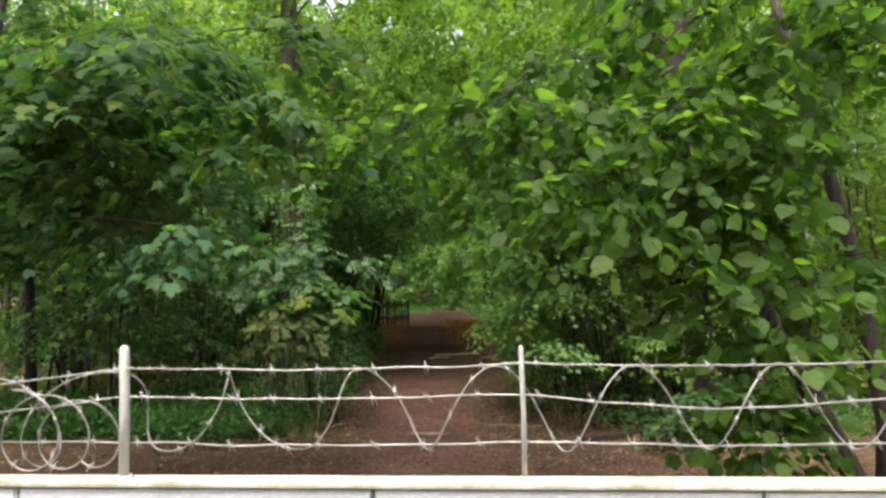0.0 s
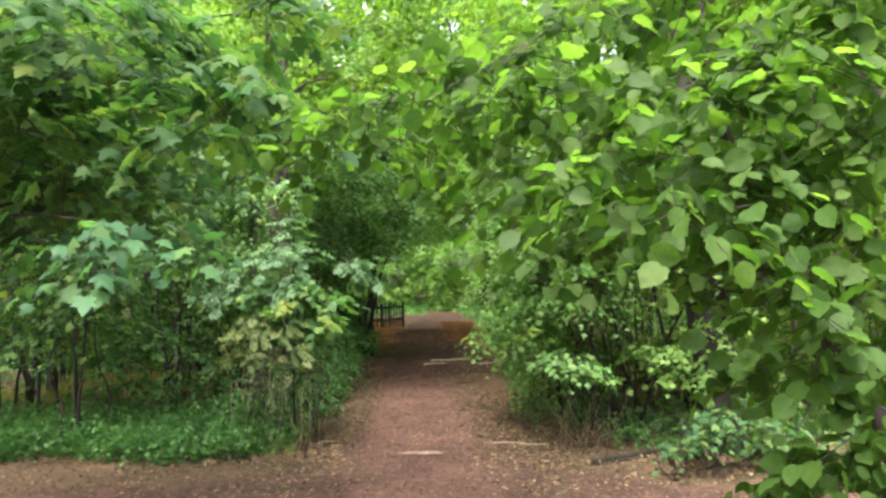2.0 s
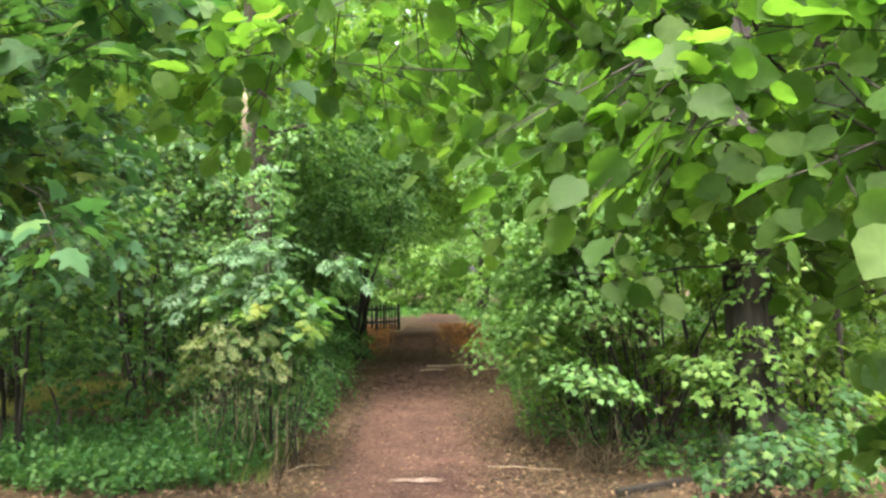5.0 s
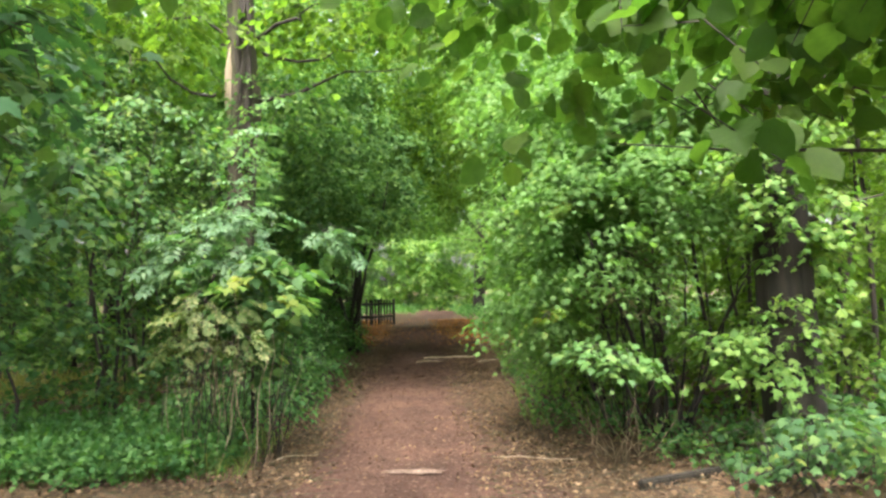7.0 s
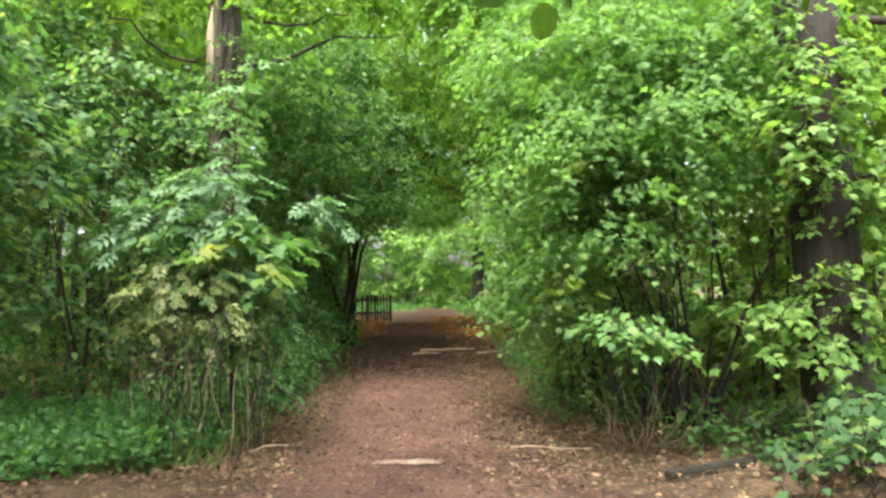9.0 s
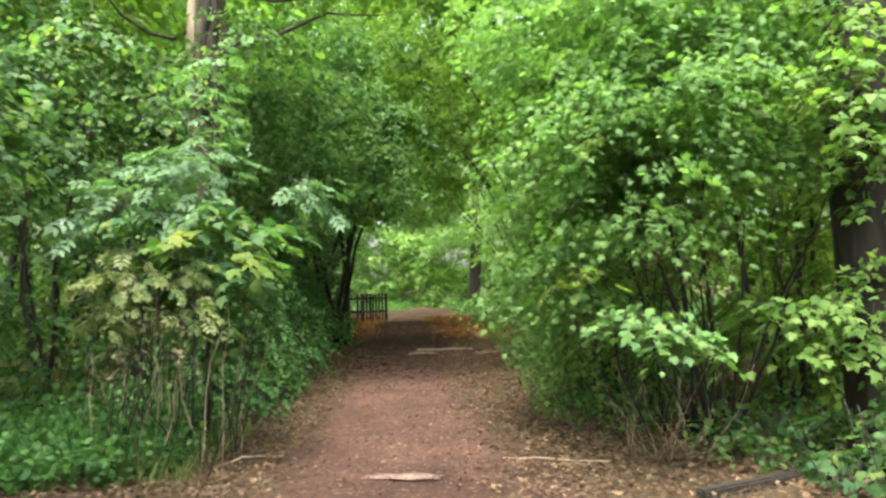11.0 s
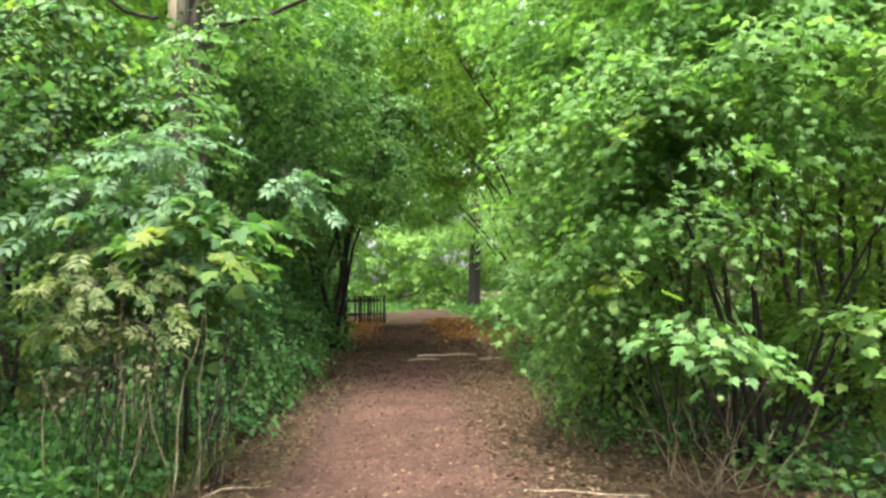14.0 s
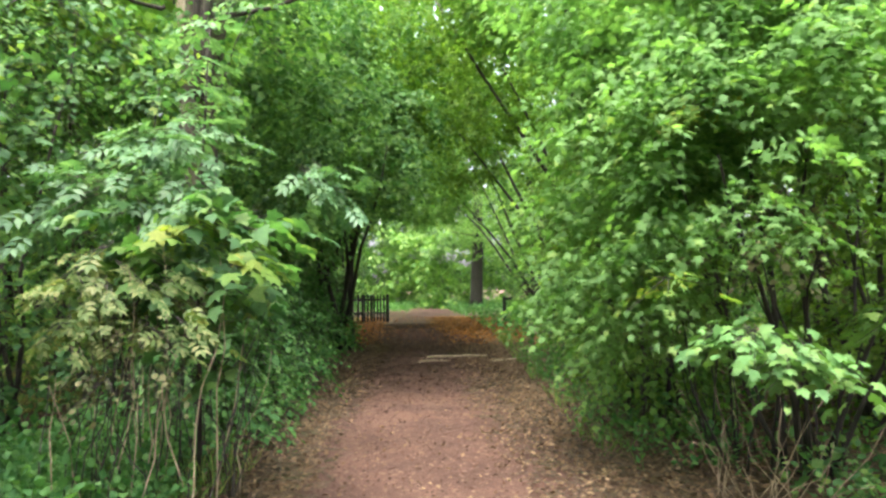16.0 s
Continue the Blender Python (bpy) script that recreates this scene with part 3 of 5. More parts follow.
def foreground_bough():
    t = thing("sycamore_sapling", (-4.3, 4.4, 0), "sycamore sapling with layered blue-green boughs", "tree")
    stem = [(-4.3, 4.4, -0.05), (-4.2, 4.4, 1.2), (-4.0, 4.3, 2.3), (-3.7, 4.3, 3.4), (-3.6, 4.4, 4.6)]
    trunk_part(t, stem, [0.06, 0.05, 0.045, 0.035, 0.02], M_STEM, 9)
    lobes = [(-2.4, 4.2, 3.7, 0.9, 0.6, 0.3), (-1.6, 4.3, 3.9, 0.8, 0.5, 0.25), (-1.8, 3.3, 2.75, 0.5, 0.35, 0.16), (-1.0, 3.4, 2.95, 0.5, 0.3, 0.14), (-2.5, 3.3, 2.9, 0.6, 0.4, 0.3), (-1.7, 3.4, 3.3, 0.9, 0.5, 0.22), (-2.7, 4.4, 3.1, 1.1, 0.9, 0.5), (-3.4, 4.8, 3.9, 1.3, 0.9, 0.5), (-3.2, 5.0, 2.5, 0.9, 0.6, 0.35)]
    limbs_to(t, stem[1:], [(-1.2, 3.1, 2.25), (-1.7, 4.4, 2.7), (-2.3, 4.0, 3.2), (-2.9, 4.9, 2.4), (-2.4, 4.6, 3.9)], 0.02, M_STEM, 0.2, 0.15)
    crown(t, lobes, 140, 6, 6, 0.2, 0.36, 0.11, LEAF_LOBED, M_COOL, 0.35, flat=0.9)
    near = [(-1.25, 3.1, 2.26, 0.3, 0.25, 0.07), (-1.5, 4.7, 2.24, 0.4, 0.3, 0.08), (-1.9, 4.3, 2.65, 0.4, 0.4, 0.14), (-2.2, 3.6, 2.4, 0.4, 0.3, 0.12), (-0.95, 3.3, 2.16, 0.14, 0.14, 0.04), (-2.0, 3.9, 2.95, 0.4, 0.3, 0.1)]
    C, D, K = lobe_points(near, 15, 4, 0.12)
    leaf_objects(t, LEAF_LOBED, M_COOL_ONE, C, D, 5, 0.28, 0.084, 0.4, 290, 0.9)


def pale_shrub():
    t = thing("elder_shrub", (-2.15, 8.15, 0), "pale-topped elder and sycamore shrub on dry stalks", "shrub")
    rnd = random.Random(4)
    for i in range(52):
        a = (-2.25 + rnd.uniform(-0.45, 0.4), 8.15 + rnd.uniform(-0.5, 0.5), -0.03)
        b = (a[0] + rnd.uniform(-0.3, 0.25), a[1] + rnd.uniform(-0.3, 0.4), rnd.uniform(0.8, 1.7))
        n = 7
        pts = curve_pts(a, b, 0, 0.16, n)
        w = Wood().tube([Vector(p) - t.location for p in pts], [0.0058 * (1 - 0.6 * k / (n - 1)) for k in range(n)], 6)
        part("stem", w.mesh("stem"), t, "", M_STEM if i % 3 else M_DRY)
    crown(t, [(-2.2, 8.5, 2.05, 0.5, 0.4, 0.3), (-1.66, 9.0, 2.32, 0.2, 0.2, 0.1), (-2.4, 8.6, 2.5, 0.35, 0.3, 0.2), (-2.65, 8.25, 2.1, 0.3, 0.25, 0.12)], 19, 5, 3, 0.14, 0.28, 0.215, LEAF_FEATHER, M_FEATHER, 0.3, label="blue-green feathery leaves", flat=1.0)
    crown(t, [(-2.66, 8.1, 1.82, 0.16, 0.14, 0.06), (-2.35, 7.8, 1.55, 0.35, 0.25, 0.14), (-2.1, 7.65, 1.24, 0.18, 0.12, 0.06), (-2.6, 7.9, 1.4, 0.3, 0.25, 0.25)], 19, 4, 3, 0.12, 0.2, 0.145, LEAF_FEATHER, M_PALE, 0.35, label="pale drying leaves", flat=1.0)
    crown(t, [(-1.8, 7.9, 1.62, 0.2, 0.15, 0.1), (-1.72, 7.95, 1.42, 0.18, 0.15, 0.08), (-2.1, 8.1, 1.85, 0.25, 0.2, 0.1)], 8, 4, 3, 0.1, 0.2, 0.115, LEAF_LOBED, M_YELLOW, 0.3, label="yellowing lobed leaves", flat=1.0)
    crown(t, [(-1.7, 8.1, 1.88, 0.22, 0.16, 0.1), (-2.1, 8.4, 1.5, 0.4, 0.35, 0.35), (-2.2, 8.3, 1.85, 0.45, 0.35, 0.3), (-1.75, 8.5, 1.1, 0.3, 0.3, 0.35)], 30, 5, 4, 0.12, 0.24, 0.125, LEAF_LOBED, M_COOL, 0.3, flat=1.0)
    crown(t, [(-2.3, 7.85, 1.0, 0.35, 0.25, 0.25)], 16, 4, 4, 0.1, 0.16, 0.042, LEAF_MID, M_WITHER, 0.5, label="small withered leaves low on the stalks", name="withered_leaves")
    # the leader with tiers of leaves
    top = [(-2.35, 8.85, 0), (-2.38, 8.88, 1.5), (-2.36, 8.9, 2.6), (-2.33, 8.92, 3.5)]
    trunk_part(t, top, [0.02, 0.016, 0.011, 0.004], M_STEM, 7, name="stem")
    Z = np.array([2.45, 2.62, 2.8, 3.0, 3.2, 3.38, 3.52])
    C = np.stack([np.full(7, -2.36), np.full(7, 8.88), Z], 1).repeat(4, 0)
    ang = np.arange(28) * 1.571 + np.repeat(np.arange(7), 4) * 0.75
    D = np.stack([np.cos(ang), np.sin(ang), np.full(28, 0.25)], 1)
    pos, axis, nrm, sz, ends = sprays(C, unit(D), 2, 0.14, 0.25, 0.7, 1.2)
    v, tr = leaves(LEAF_FEATHER, pos - np.array(t.location), axis, nrm, sz)
    part("top_leaves", tri_mesh("top_leaves", v, tr), t, "", M_FEATHER)


def right_shrub():
    t = thing("field_maple_shrub", (1.6, 8.3, 0), "tall leafy maple shrub with many thin dark stems", "shrub")
    rnd = random.Random(8)
    for i in range(16):
        a = (1.8 + rnd.uniform(-0.3, 0.6), 9.15 + rnd.uniform(-0.35, 0.5), -0.03)
        b = (a[0] + rnd.uniform(-0.8, 0.9), a[1] + rnd.uniform(-0.7, 0.8), rnd.uniform(1.8, 3.6))
        n = 8
        pts = curve_pts(a, b, 0, 0.25, n)
        r = rnd.uniform(0.005, 0.013)
        w = Wood().tube([Vector(p) - t.location for p in pts], [r * (1 - 0.75 * k / (n - 1)) for k in range(n)], 6)
        part("stem", w.mesh("stem"), t, "", M_STEM if i % 3 else M_BARK)
    lobes = [(1.35, 8.0, 2.2, 0.75, 0.6, 0.6), (0.95, 8.6, 2.6, 0.7, 0.8, 0.7), (1.9, 8.2, 2.9, 0.9, 0.7, 0.7), (1.3, 8.8, 3.6, 1.1, 0.9, 0.8),
             (2.3, 8.6, 3.7, 1.0, 0.9, 0.8), (0.75, 9.2, 1.7, 0.55, 0.7, 0.8), (0.9, 8.3, 1.55, 0.3, 0.35, 0.35), (1.0, 9.6, 4.2, 1.0, 1.0, 0.8)]
    crown(t, lobes, 620, 8, 7, 0.2, 0.3, 0.062, LEAF_SMALL, M_SHRUB, 0.4, flat=0.8, twigs=False, shell=0.45)
    # dark arching stems over the litter
    for a, b, r in (((2.05, 8.95, 0), (1.25, 8.0, 2.1), 0.028), ((2.15, 9.0, 0), (1.75, 8.1, 2.5), 0.026), ((2.25, 8.9, 0), (2.9, 8.3, 1.9), 0.02), ((2.0, 9.05, 0), (1.5, 8.3, 2.8), 0.03), ((2.3, 9.1, 0), (3.2, 8.6, 2.3), 0.022), ((2.1, 8.85, 0), (1.62, 7.85, 1.7), 0.017), ((1.95, 8.9, 0), (1.0, 8.3, 2.3), 0.02), ((2.2, 8.8, 0), (2.2, 8.0, 2.4), 0.018), ((2.05, 8.8, 0), (1.45, 7.9, 1.5), 0.014)):
        pts = curve_pts(a, b, 0.06, 0.2, 9)
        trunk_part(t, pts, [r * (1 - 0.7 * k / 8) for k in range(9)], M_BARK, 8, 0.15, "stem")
    crown(t, [(1.18, 7.55, 1.12, 0.26, 0.16, 0.07), (1.4, 7.6, 1.02, 0.2, 0.15, 0.06)], 20, 5, 4, 0.09, 0.18, 0.074, LEAF_LOBED, M_MINT, 0.45, name="low_spray", label="pale green low spray of leaves", flat=1.0)
    crown(t, [(2.3, 7.9, 1.2, 0.3, 0.25, 0.08), (2.6, 7.8, 0.95, 0.3, 0.25, 0.08), (2.1, 8.0, 0.8, 0.25, 0.2, 0.08)], 15, 4, 4, 0.09, 0.2, 0.085, LEAF_LOBED, M_MAPLE, 0.35, name="side_spray", flat=1.0)
    crown(t, [(0.8, 7.69, 1.46, 0.1, 0.1, 0.04), (1.1, 7.85, 2.48, 0.14, 0.12, 0.08)], 6, 3, 3, 0.06, 0.17, 0.13, LEAF_FEATHER, M_YELLOW, 0.3, name="yellow_spray", label="yellowing leaves")
    crown(t, [(1.65, 8.2, 1.7, 0.35, 0.25, 0.35)], 16, 4, 4, 0.1, 0.16, 0.05, LEAF_MID, M_WITHER, 0.5, name="withered_leaves", label="brown withered leaves among the stems")
    # bare dry twigs at the foot
    for i in range(22):
        a = (1.42 + rnd.uniform(-0.18, 0.3), 8.12 + rnd.uniform(-0.12, 0.25), 0)
        b = (a[0] + rnd.uniform(-0.7, 0.4), a[1] + rnd.uniform(-0.6, 0.1), rnd.uniform(0.3, 0.85))
        pts = curve_pts(a, b, 0, 0.13, 6)
        w = Wood().tube([Vector(p) - t.location for p in pts], [0.0042 * (1 - 0.7 * k / 5) for k in range(6)], 5)
        part("dry_twig", w.mesh("dry_twig"), t, "bare dry twig", M_DRY)


def right_trunk():
    t = thing("oak_tree", (2.95, 7.9, 0), "stout grey-brown tree trunk with ivy leaves", "tree")
    pts = [(2.97, 7.9, -0.1), (2.96, 7.9, 0.25), (2.95, 7.9, 0.8), (2.93, 7.92, 2.0), (2.9, 7.95, 3.5), (2.86, 8.0, 5.0), (2.8, 8.1, 7.5)]
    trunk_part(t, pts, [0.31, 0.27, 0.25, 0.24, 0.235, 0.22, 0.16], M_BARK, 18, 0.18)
    limbs_to(t, pts[3:], [(4.3, 8.1, 3.4), (3.6, 7.6, 2.5), (5.0, 9.0, 6.5), (1.5, 9.2, 6.6), (3.4, 9.8, 7.2)], 0.05, M_STEM, 0.4)
    crown(t, [(3.0, 9.0, 6.8, 2.2, 1.6, 1.2), (4.6, 8.8, 5.5, 1.5, 1.3, 1.0), (1.4, 9.8, 6.8, 1.5, 1.4, 0.9)], 240, 4, 6, 0.25, 0.4, 0.11, LEAF_MID, M_LIME, 0.35)
    crown(t, [(2.9, 7.62, 1.7, 0.35, 0.12, 0.9), (2.75, 7.6, 3.0, 0.4, 0.2, 0.7), (2.5, 7.4, 2.6, 0.4, 0.25, 0.4), (2.75, 7.6, 1.1, 0.3, 0.12, 0.5), (3.1, 7.65, 2.4, 0.25, 0.12, 0.7)], 120, 4, 5, 0.1, 0.16, 0.066, LEAF_LOBED, M_MAPLE, 0.5, name="ivy", label="ivy climbing the bark")
    crown(t, [(2.95, 7.5, 0.35, 0.5, 0.15, 0.3), (2.5, 7.6, 0.3, 0.3, 0.2, 0.2), (3.4, 7.5, 0.4, 0.3, 0.2, 0.3), (3.7, 8.2, 0.6, 0.5, 0.3, 0.4)], 44, 4, 5, 0.1, 0.16, 0.075, LEAF_LOBED, M_COOL, 0.4, name="low_ivy", label="dark ivy at the foot of the trunk")


def left_trunk():
    t = thing("ash_tree", (-3.25, 10.7, 0), "mossy forked tree trunk with a bare bark scar", "tree")
    pts = [(-3.20, 10.7, -0.1), (-3.20, 10.7, 0.4), (-3.20, 10.7, 2.0), (-3.20, 10.7, 3.6), (-3.16, 10.7, 4.4), (-3.20, 10.72, 5.2), (-3.28, 10.8, 7.0), (-3.38, 11, 9.0)]
    trunk = trunk_part(t, pts, [0.30, 0.22, 0.2, 0.2, 0.235, 0.2, 0.16, 0.1], M_BARK_MOSS, 16, 0.25)
    scar = Wood().tube([Vector(p) - t.location for p in [(-3.3, 10.56, 4.0), (-3.31, 10.535, 4.35), (-3.31, 10.55, 4.8), (-3.31, 10.6, 5.2)]], [0.02, 0.07, 0.065, 0.02], 10, 0.2)
    part("scar", scar.mesh("scar"), trunk, "pale bare wood scar", M_SCAR)
    for k in range(3):
        vine = [(-3.08 + 0.09 * math.sin(2.2 * z + 2 * k), 10.5 + 0.04 * math.cos(3 * z + k), z) for z in (3.4, 3.8, 4.2, 4.6, 5.0, 5.4, 6.2)]
        trunk_part(t, vine, [0.035, 0.045, 0.05, 0.04, 0.045, 0.035, 0.02], M_STEM, 8, 0.2, "vine", "dark vine twisted up the trunk")
    limbs_to(t, pts[3:], [(-1.5, 11.0, 5.2), (-2.0, 10.4, 5.6), (-4.6, 10.4, 5.8), (-5.2, 11.2, 6.8), (-2.4, 11.8, 7.4), (-4.4, 9.8, 5.0), (-0.9, 11.3, 5.0)], 0.034, M_STEM, 0.5)
    crown(t, [(-4.6, 11.0, 6.6, 1.6, 1.4, 1.0), (-1.6, 11.4, 6.2, 1.6, 1.2, 0.8), (-2.78, 11.2, 8.0, 2.4, 1.6, 1.0), (-5.2, 10.4, 4.9, 1.0, 0.8, 0.6), (-2.3, 10.4, 5.3, 0.8, 0.5, 0.5), (-3.9, 10.2, 5.4, 0.8, 0.5, 0.6)], 360, 4, 6, 0.25, 0.4, 0.11, LEAF_MID, M_LIME, 0.35)


def bush(at, lobes, clusters, size, mat, label, name="shrub", category="shrub", stems=5, shape=LEAF_FAR, per=4, n=6, spread=0.2, length=0.35, group="", seed=1, r=0.03, foot=0.25, droop=0.4):
    """A shrub or young tree: several stems, limbs and leafy lobes."""
    t = thing(name, at, label, category, group)
    rnd = random.Random(seed)
    for i in range(stems):
        lb = lobes[i % len(lobes)]
        a = (at[0] + rnd.uniform(-foot, foot), at[1] + rnd.uniform(-foot, foot), -0.1)
        b = (lb[0] + rnd.uniform(-0.4, 0.4) * lb[3], lb[1] + rnd.uniform(-0.4, 0.4) * lb[4], lb[2] + rnd.uniform(0.1, 0.8) * lb[5])
        nn = 8
        pts = curve_pts(a, b, rnd.uniform(0, 0.3), 0.3, nn)
        w = Wood().tube([Vector(p) - t.location for p in pts], [r * (1 - 0.8 * k / (nn - 1)) for k in range(nn)], 7)
        part("stem", w.mesh("stem"), t, "", M_STEM)
    crown(t, lobes, clusters, per, n, spread, length, size, shape, mat, droop, twigs=clusters < 420)
    return t


def pole_tree(at, r, h, mat, leafmat, label, seed, lobes=(), clusters=120, size=0.11, lean=0.0, name="tree"):
    t = thing(name, at, label, "tree", "slender woodland trees")
    rnd = random.Random(seed)
    pts = [(at[0] + lean * s * h + 0.12 * math.sin(seed + 5 * s), at[1] + 0.1 * math.cos(seed * 2 + 4 * s), -0.1 + (h + 0.1) * s) for s in (0, 0.08, 0.25, 0.45, 0.65, 0.85, 1)]
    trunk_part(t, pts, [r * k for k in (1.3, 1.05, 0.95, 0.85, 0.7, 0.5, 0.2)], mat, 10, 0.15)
    if lobes:
        limbs_to(t, pts[2:], [lb[:3] for lb in lobes], r * 0.35, M_STEM, 0.4)
        crown(t, lobes, clusters, 4, 6, 0.28, 0.42, size, LEAF_FAR, leafmat, 0.35, twigs=False)


foreground_hazel()
foreground_bough()
pale_shrub()
right_shrub()
right_trunk()
left_trunk()

# left of the path: dark drooping hawthorn, low edge growth, understorey
bush((-3.9, 19.6, 0), [(-3.4, 15.4, 3.3, 1.0, 1.4, 1.3), (-4.3, 16.4, 4.6, 1.6, 1.6, 1.4), (-3.6, 17.5, 5.8, 1.8, 1.8, 1.3), (-4.8, 15.8, 2.4, 1.2, 1.2, 0.9), (-2.7, 18.5, 4.0, 1.0, 1.5, 1.0), (-3.2, 19.0, 6.6, 1.8, 1.6, 1.2), (-4.0, 16.0, 6.8, 1.9, 1.6, 1.2), (-4.6, 17.0, 8.6, 2.2, 1.8, 1.3), (-2.5, 16.4, 5.2, 0.9, 1.2, 0.9), (-2.2, 17.6, 6.8, 1.2, 1.2, 0.9), (-1.9, 15.0, 3.7, 0.8, 0.9, 0.6), (-1.5, 16.0, 4.7, 0.7, 0.9, 0.6), (-2.8, 14.0, 3.1, 0.9, 0.8, 0.7), (-2.6, 13.6, 4.5, 1.0, 0.8, 0.6), (-3.4, 12.6, 5.0, 1.0, 0.7, 0.6)],
     1500, 0.115, M_DARK, "dark drooping hawthorn arching over the path", "hawthorn_tree", "tree", 11, per=5, n=7, seed=3, r=0.06, foot=1.0, droop=0.75)
bush((-4.9, 20.4, 0), [(-4.6, 20.2, 1.2, 1.1, 0.9, 1.1), (-5.2, 20.6, 2.6, 1.3, 0.9, 1.0), (-4.3, 20.8, 3.2, 0.9, 0.8, 0.8)], 320, 0.10, M_DARK, "dark shaded shrub under the hawthorn", "shaded_shrub", "shrub", 5, seed=77, r=0.05)
for k, (y0, u, z) in enumerate([(9.8, -1.6, 0.5), (11.0, -1.5, 0.7), (12.4, -1.42, 0.9), (14.0, -1.42, 1.05), (15.8, -1.45, 1.1), (17.8, -1.5, 1.0), (18.6, -1.2, 0.8)]):
    x = path_x(y0) + u - 0.35 - 0.03 * (y0 - 10)
    bush((x, y0, 0), [(x, y0, z * 0.6, 0.55, 0.75, z * 0.75), (x - 0.6, y0 + 0.2, z, 0.6, 0.7, z * 0.8), (x - 0.5, y0 + 0.5, z * 1.6, 0.5, 0.6, z * 0.5)], 150, 0.075, M_HERB, "low dark green shrub at the path's edge", "edge_shrub", "shrub", 3, per=4, seed=20 + k, group="edge shrubs", r=0.012)
under = [(-4.6, 9.9, 2.2, 1), (-5.9, 12.7, 2.6, 0), (-7.6, 10.8, 2.4, 1), (-6.2, 9.3, 2.8, 0), (-5.0, 13.6, 3.2, 1), (-8.6, 13.2, 3.0, 0), (-7.0, 15.5, 3.4, 1), (-9.8, 10.9, 3.0, 0), (-10.5, 15.5, 3.6, 1), (-5.8, 17.5, 3.0, 0)]
for k, (x, y, z, m) in enumerate(under):
    bush((x, y, 0), [(x, y, z, 1.2, 1.0, 0.9), (x - 0.2, y - 0.2, z - 1.3, 1.1, 0.8, 0.5), (x + 0.6, y - 0.3, z + 1.3, 1.1, 1.0, 0.7), (x - 0.7, y + 0.4, z + 2.2, 1.3, 1.0, 0.8)], 190, 0.10, (M_DARK, M_COOL)[m], "understorey sapling with thin dark stems", "sapling", "tree", 4, seed=40 + k, group="understorey saplings", r=0.028)
pole_tree((-7.4, 9.6, 0), 0.08, 8, M_BARK, M_COOL, "slender woodland tree with grey bark", 21, [(-7.4, 9.4, 5.2, 1.6, 1.2, 1.0), (-6.4, 9.2, 6.8, 1.8, 1.2, 1.0), (-8.6, 9.6, 6.8, 1.6, 1.2, 1.2), (-5.6, 9.6, 5.4, 1.2, 0.9, 0.8)], 380)
pole_tree((-9.6, 13.5, 0), 0.10, 10, M_BARK, M_LIME, "slender woodland tree with grey bark", 22, [(-9.4, 13.4, 6.4, 2.0, 1.4, 1.6), (-7.8, 13.0, 8.6, 2.2, 1.4, 1.2), (-10.5, 12.5, 4.4, 1.6, 1.2, 1.0)], 360)
pole_tree((-6.6, 13.8, 0), 0.07, 9, M_BARK_PALE, M_LIME, "slender birch with pale bark", 2, [(-6.4, 13.8, 7.0, 1.6, 1.4, 1.4), (-7.2, 14.0, 5.2, 1.2, 1.0, 0.8)], 130, name="birch_tree")
pole_tree((-8.0, 12.0, 0), 0.08, 9, M_BARK_MOSS, M_LIME, "slender woodland tree with mossy bark", 5, [(-8.2, 12.0, 6.6, 1.8, 1.4, 1.6)], 130)
pole_tree((-5.4, 15.4, 0), 0.10, 10, M_BARK_MOSS, M_MAPLE, "slender woodland tree with mossy bark", 8, [(-5.6, 15.2, 7.5, 2.2, 1.8, 1.4)], 150)
pole_tree((-9.6, 18.0, 0), 0.16, 12, M_BARK, M_LIME, "tall woodland tree with grey bark", 12, [(-9.6, 18.0, 8.0, 2.8, 2.0, 2.2), (-8.2, 17.0, 5.0, 1.6, 1.4, 1.0)], 220)
pole_tree((-12.5, 16.5, 0), 0.14, 12, M_BARK, M_MAPLE, "tall woodland tree with grey bark", 14, [(-12.5, 16.5, 6.5, 2.6, 2.0, 2.8)], 200)

bush((-4.9, 8.1, 0), [(-4.2, 7.7, 2.8, 0.9, 0.6, 0.8), (-5.0, 8.2, 1.7, 0.9, 0.6, 0.6), (-5.2, 8.0, 3.8, 1.2, 0.7, 0.8)], 200, 0.085, M_COOL, "sycamore sapling with broad leaves", "sapling", "tree", 5, LEAF_LOBED, group="understorey saplings", r=0.025, seed=71)
bush((-3.6, 9.9, 0), [(-3.5, 9.7, 2.3, 0.8, 0.5, 0.6), (-4.7, 9.8, 3.3, 0.8, 0.6, 0.9), (-3.0, 10.2, 1.6, 0.7, 0.5, 0.7), (-3.1, 10.05, 3.3, 0.5, 0.3, 0.6), (-2.6, 10.4, 4.3, 0.6, 0.3, 0.4)], 170, 0.075, M_DARK, "leafy sapling in front of the mossy trunk", "sapling", "tree", 5, LEAF_MID, group="understorey saplings", r=0.02, seed=72)

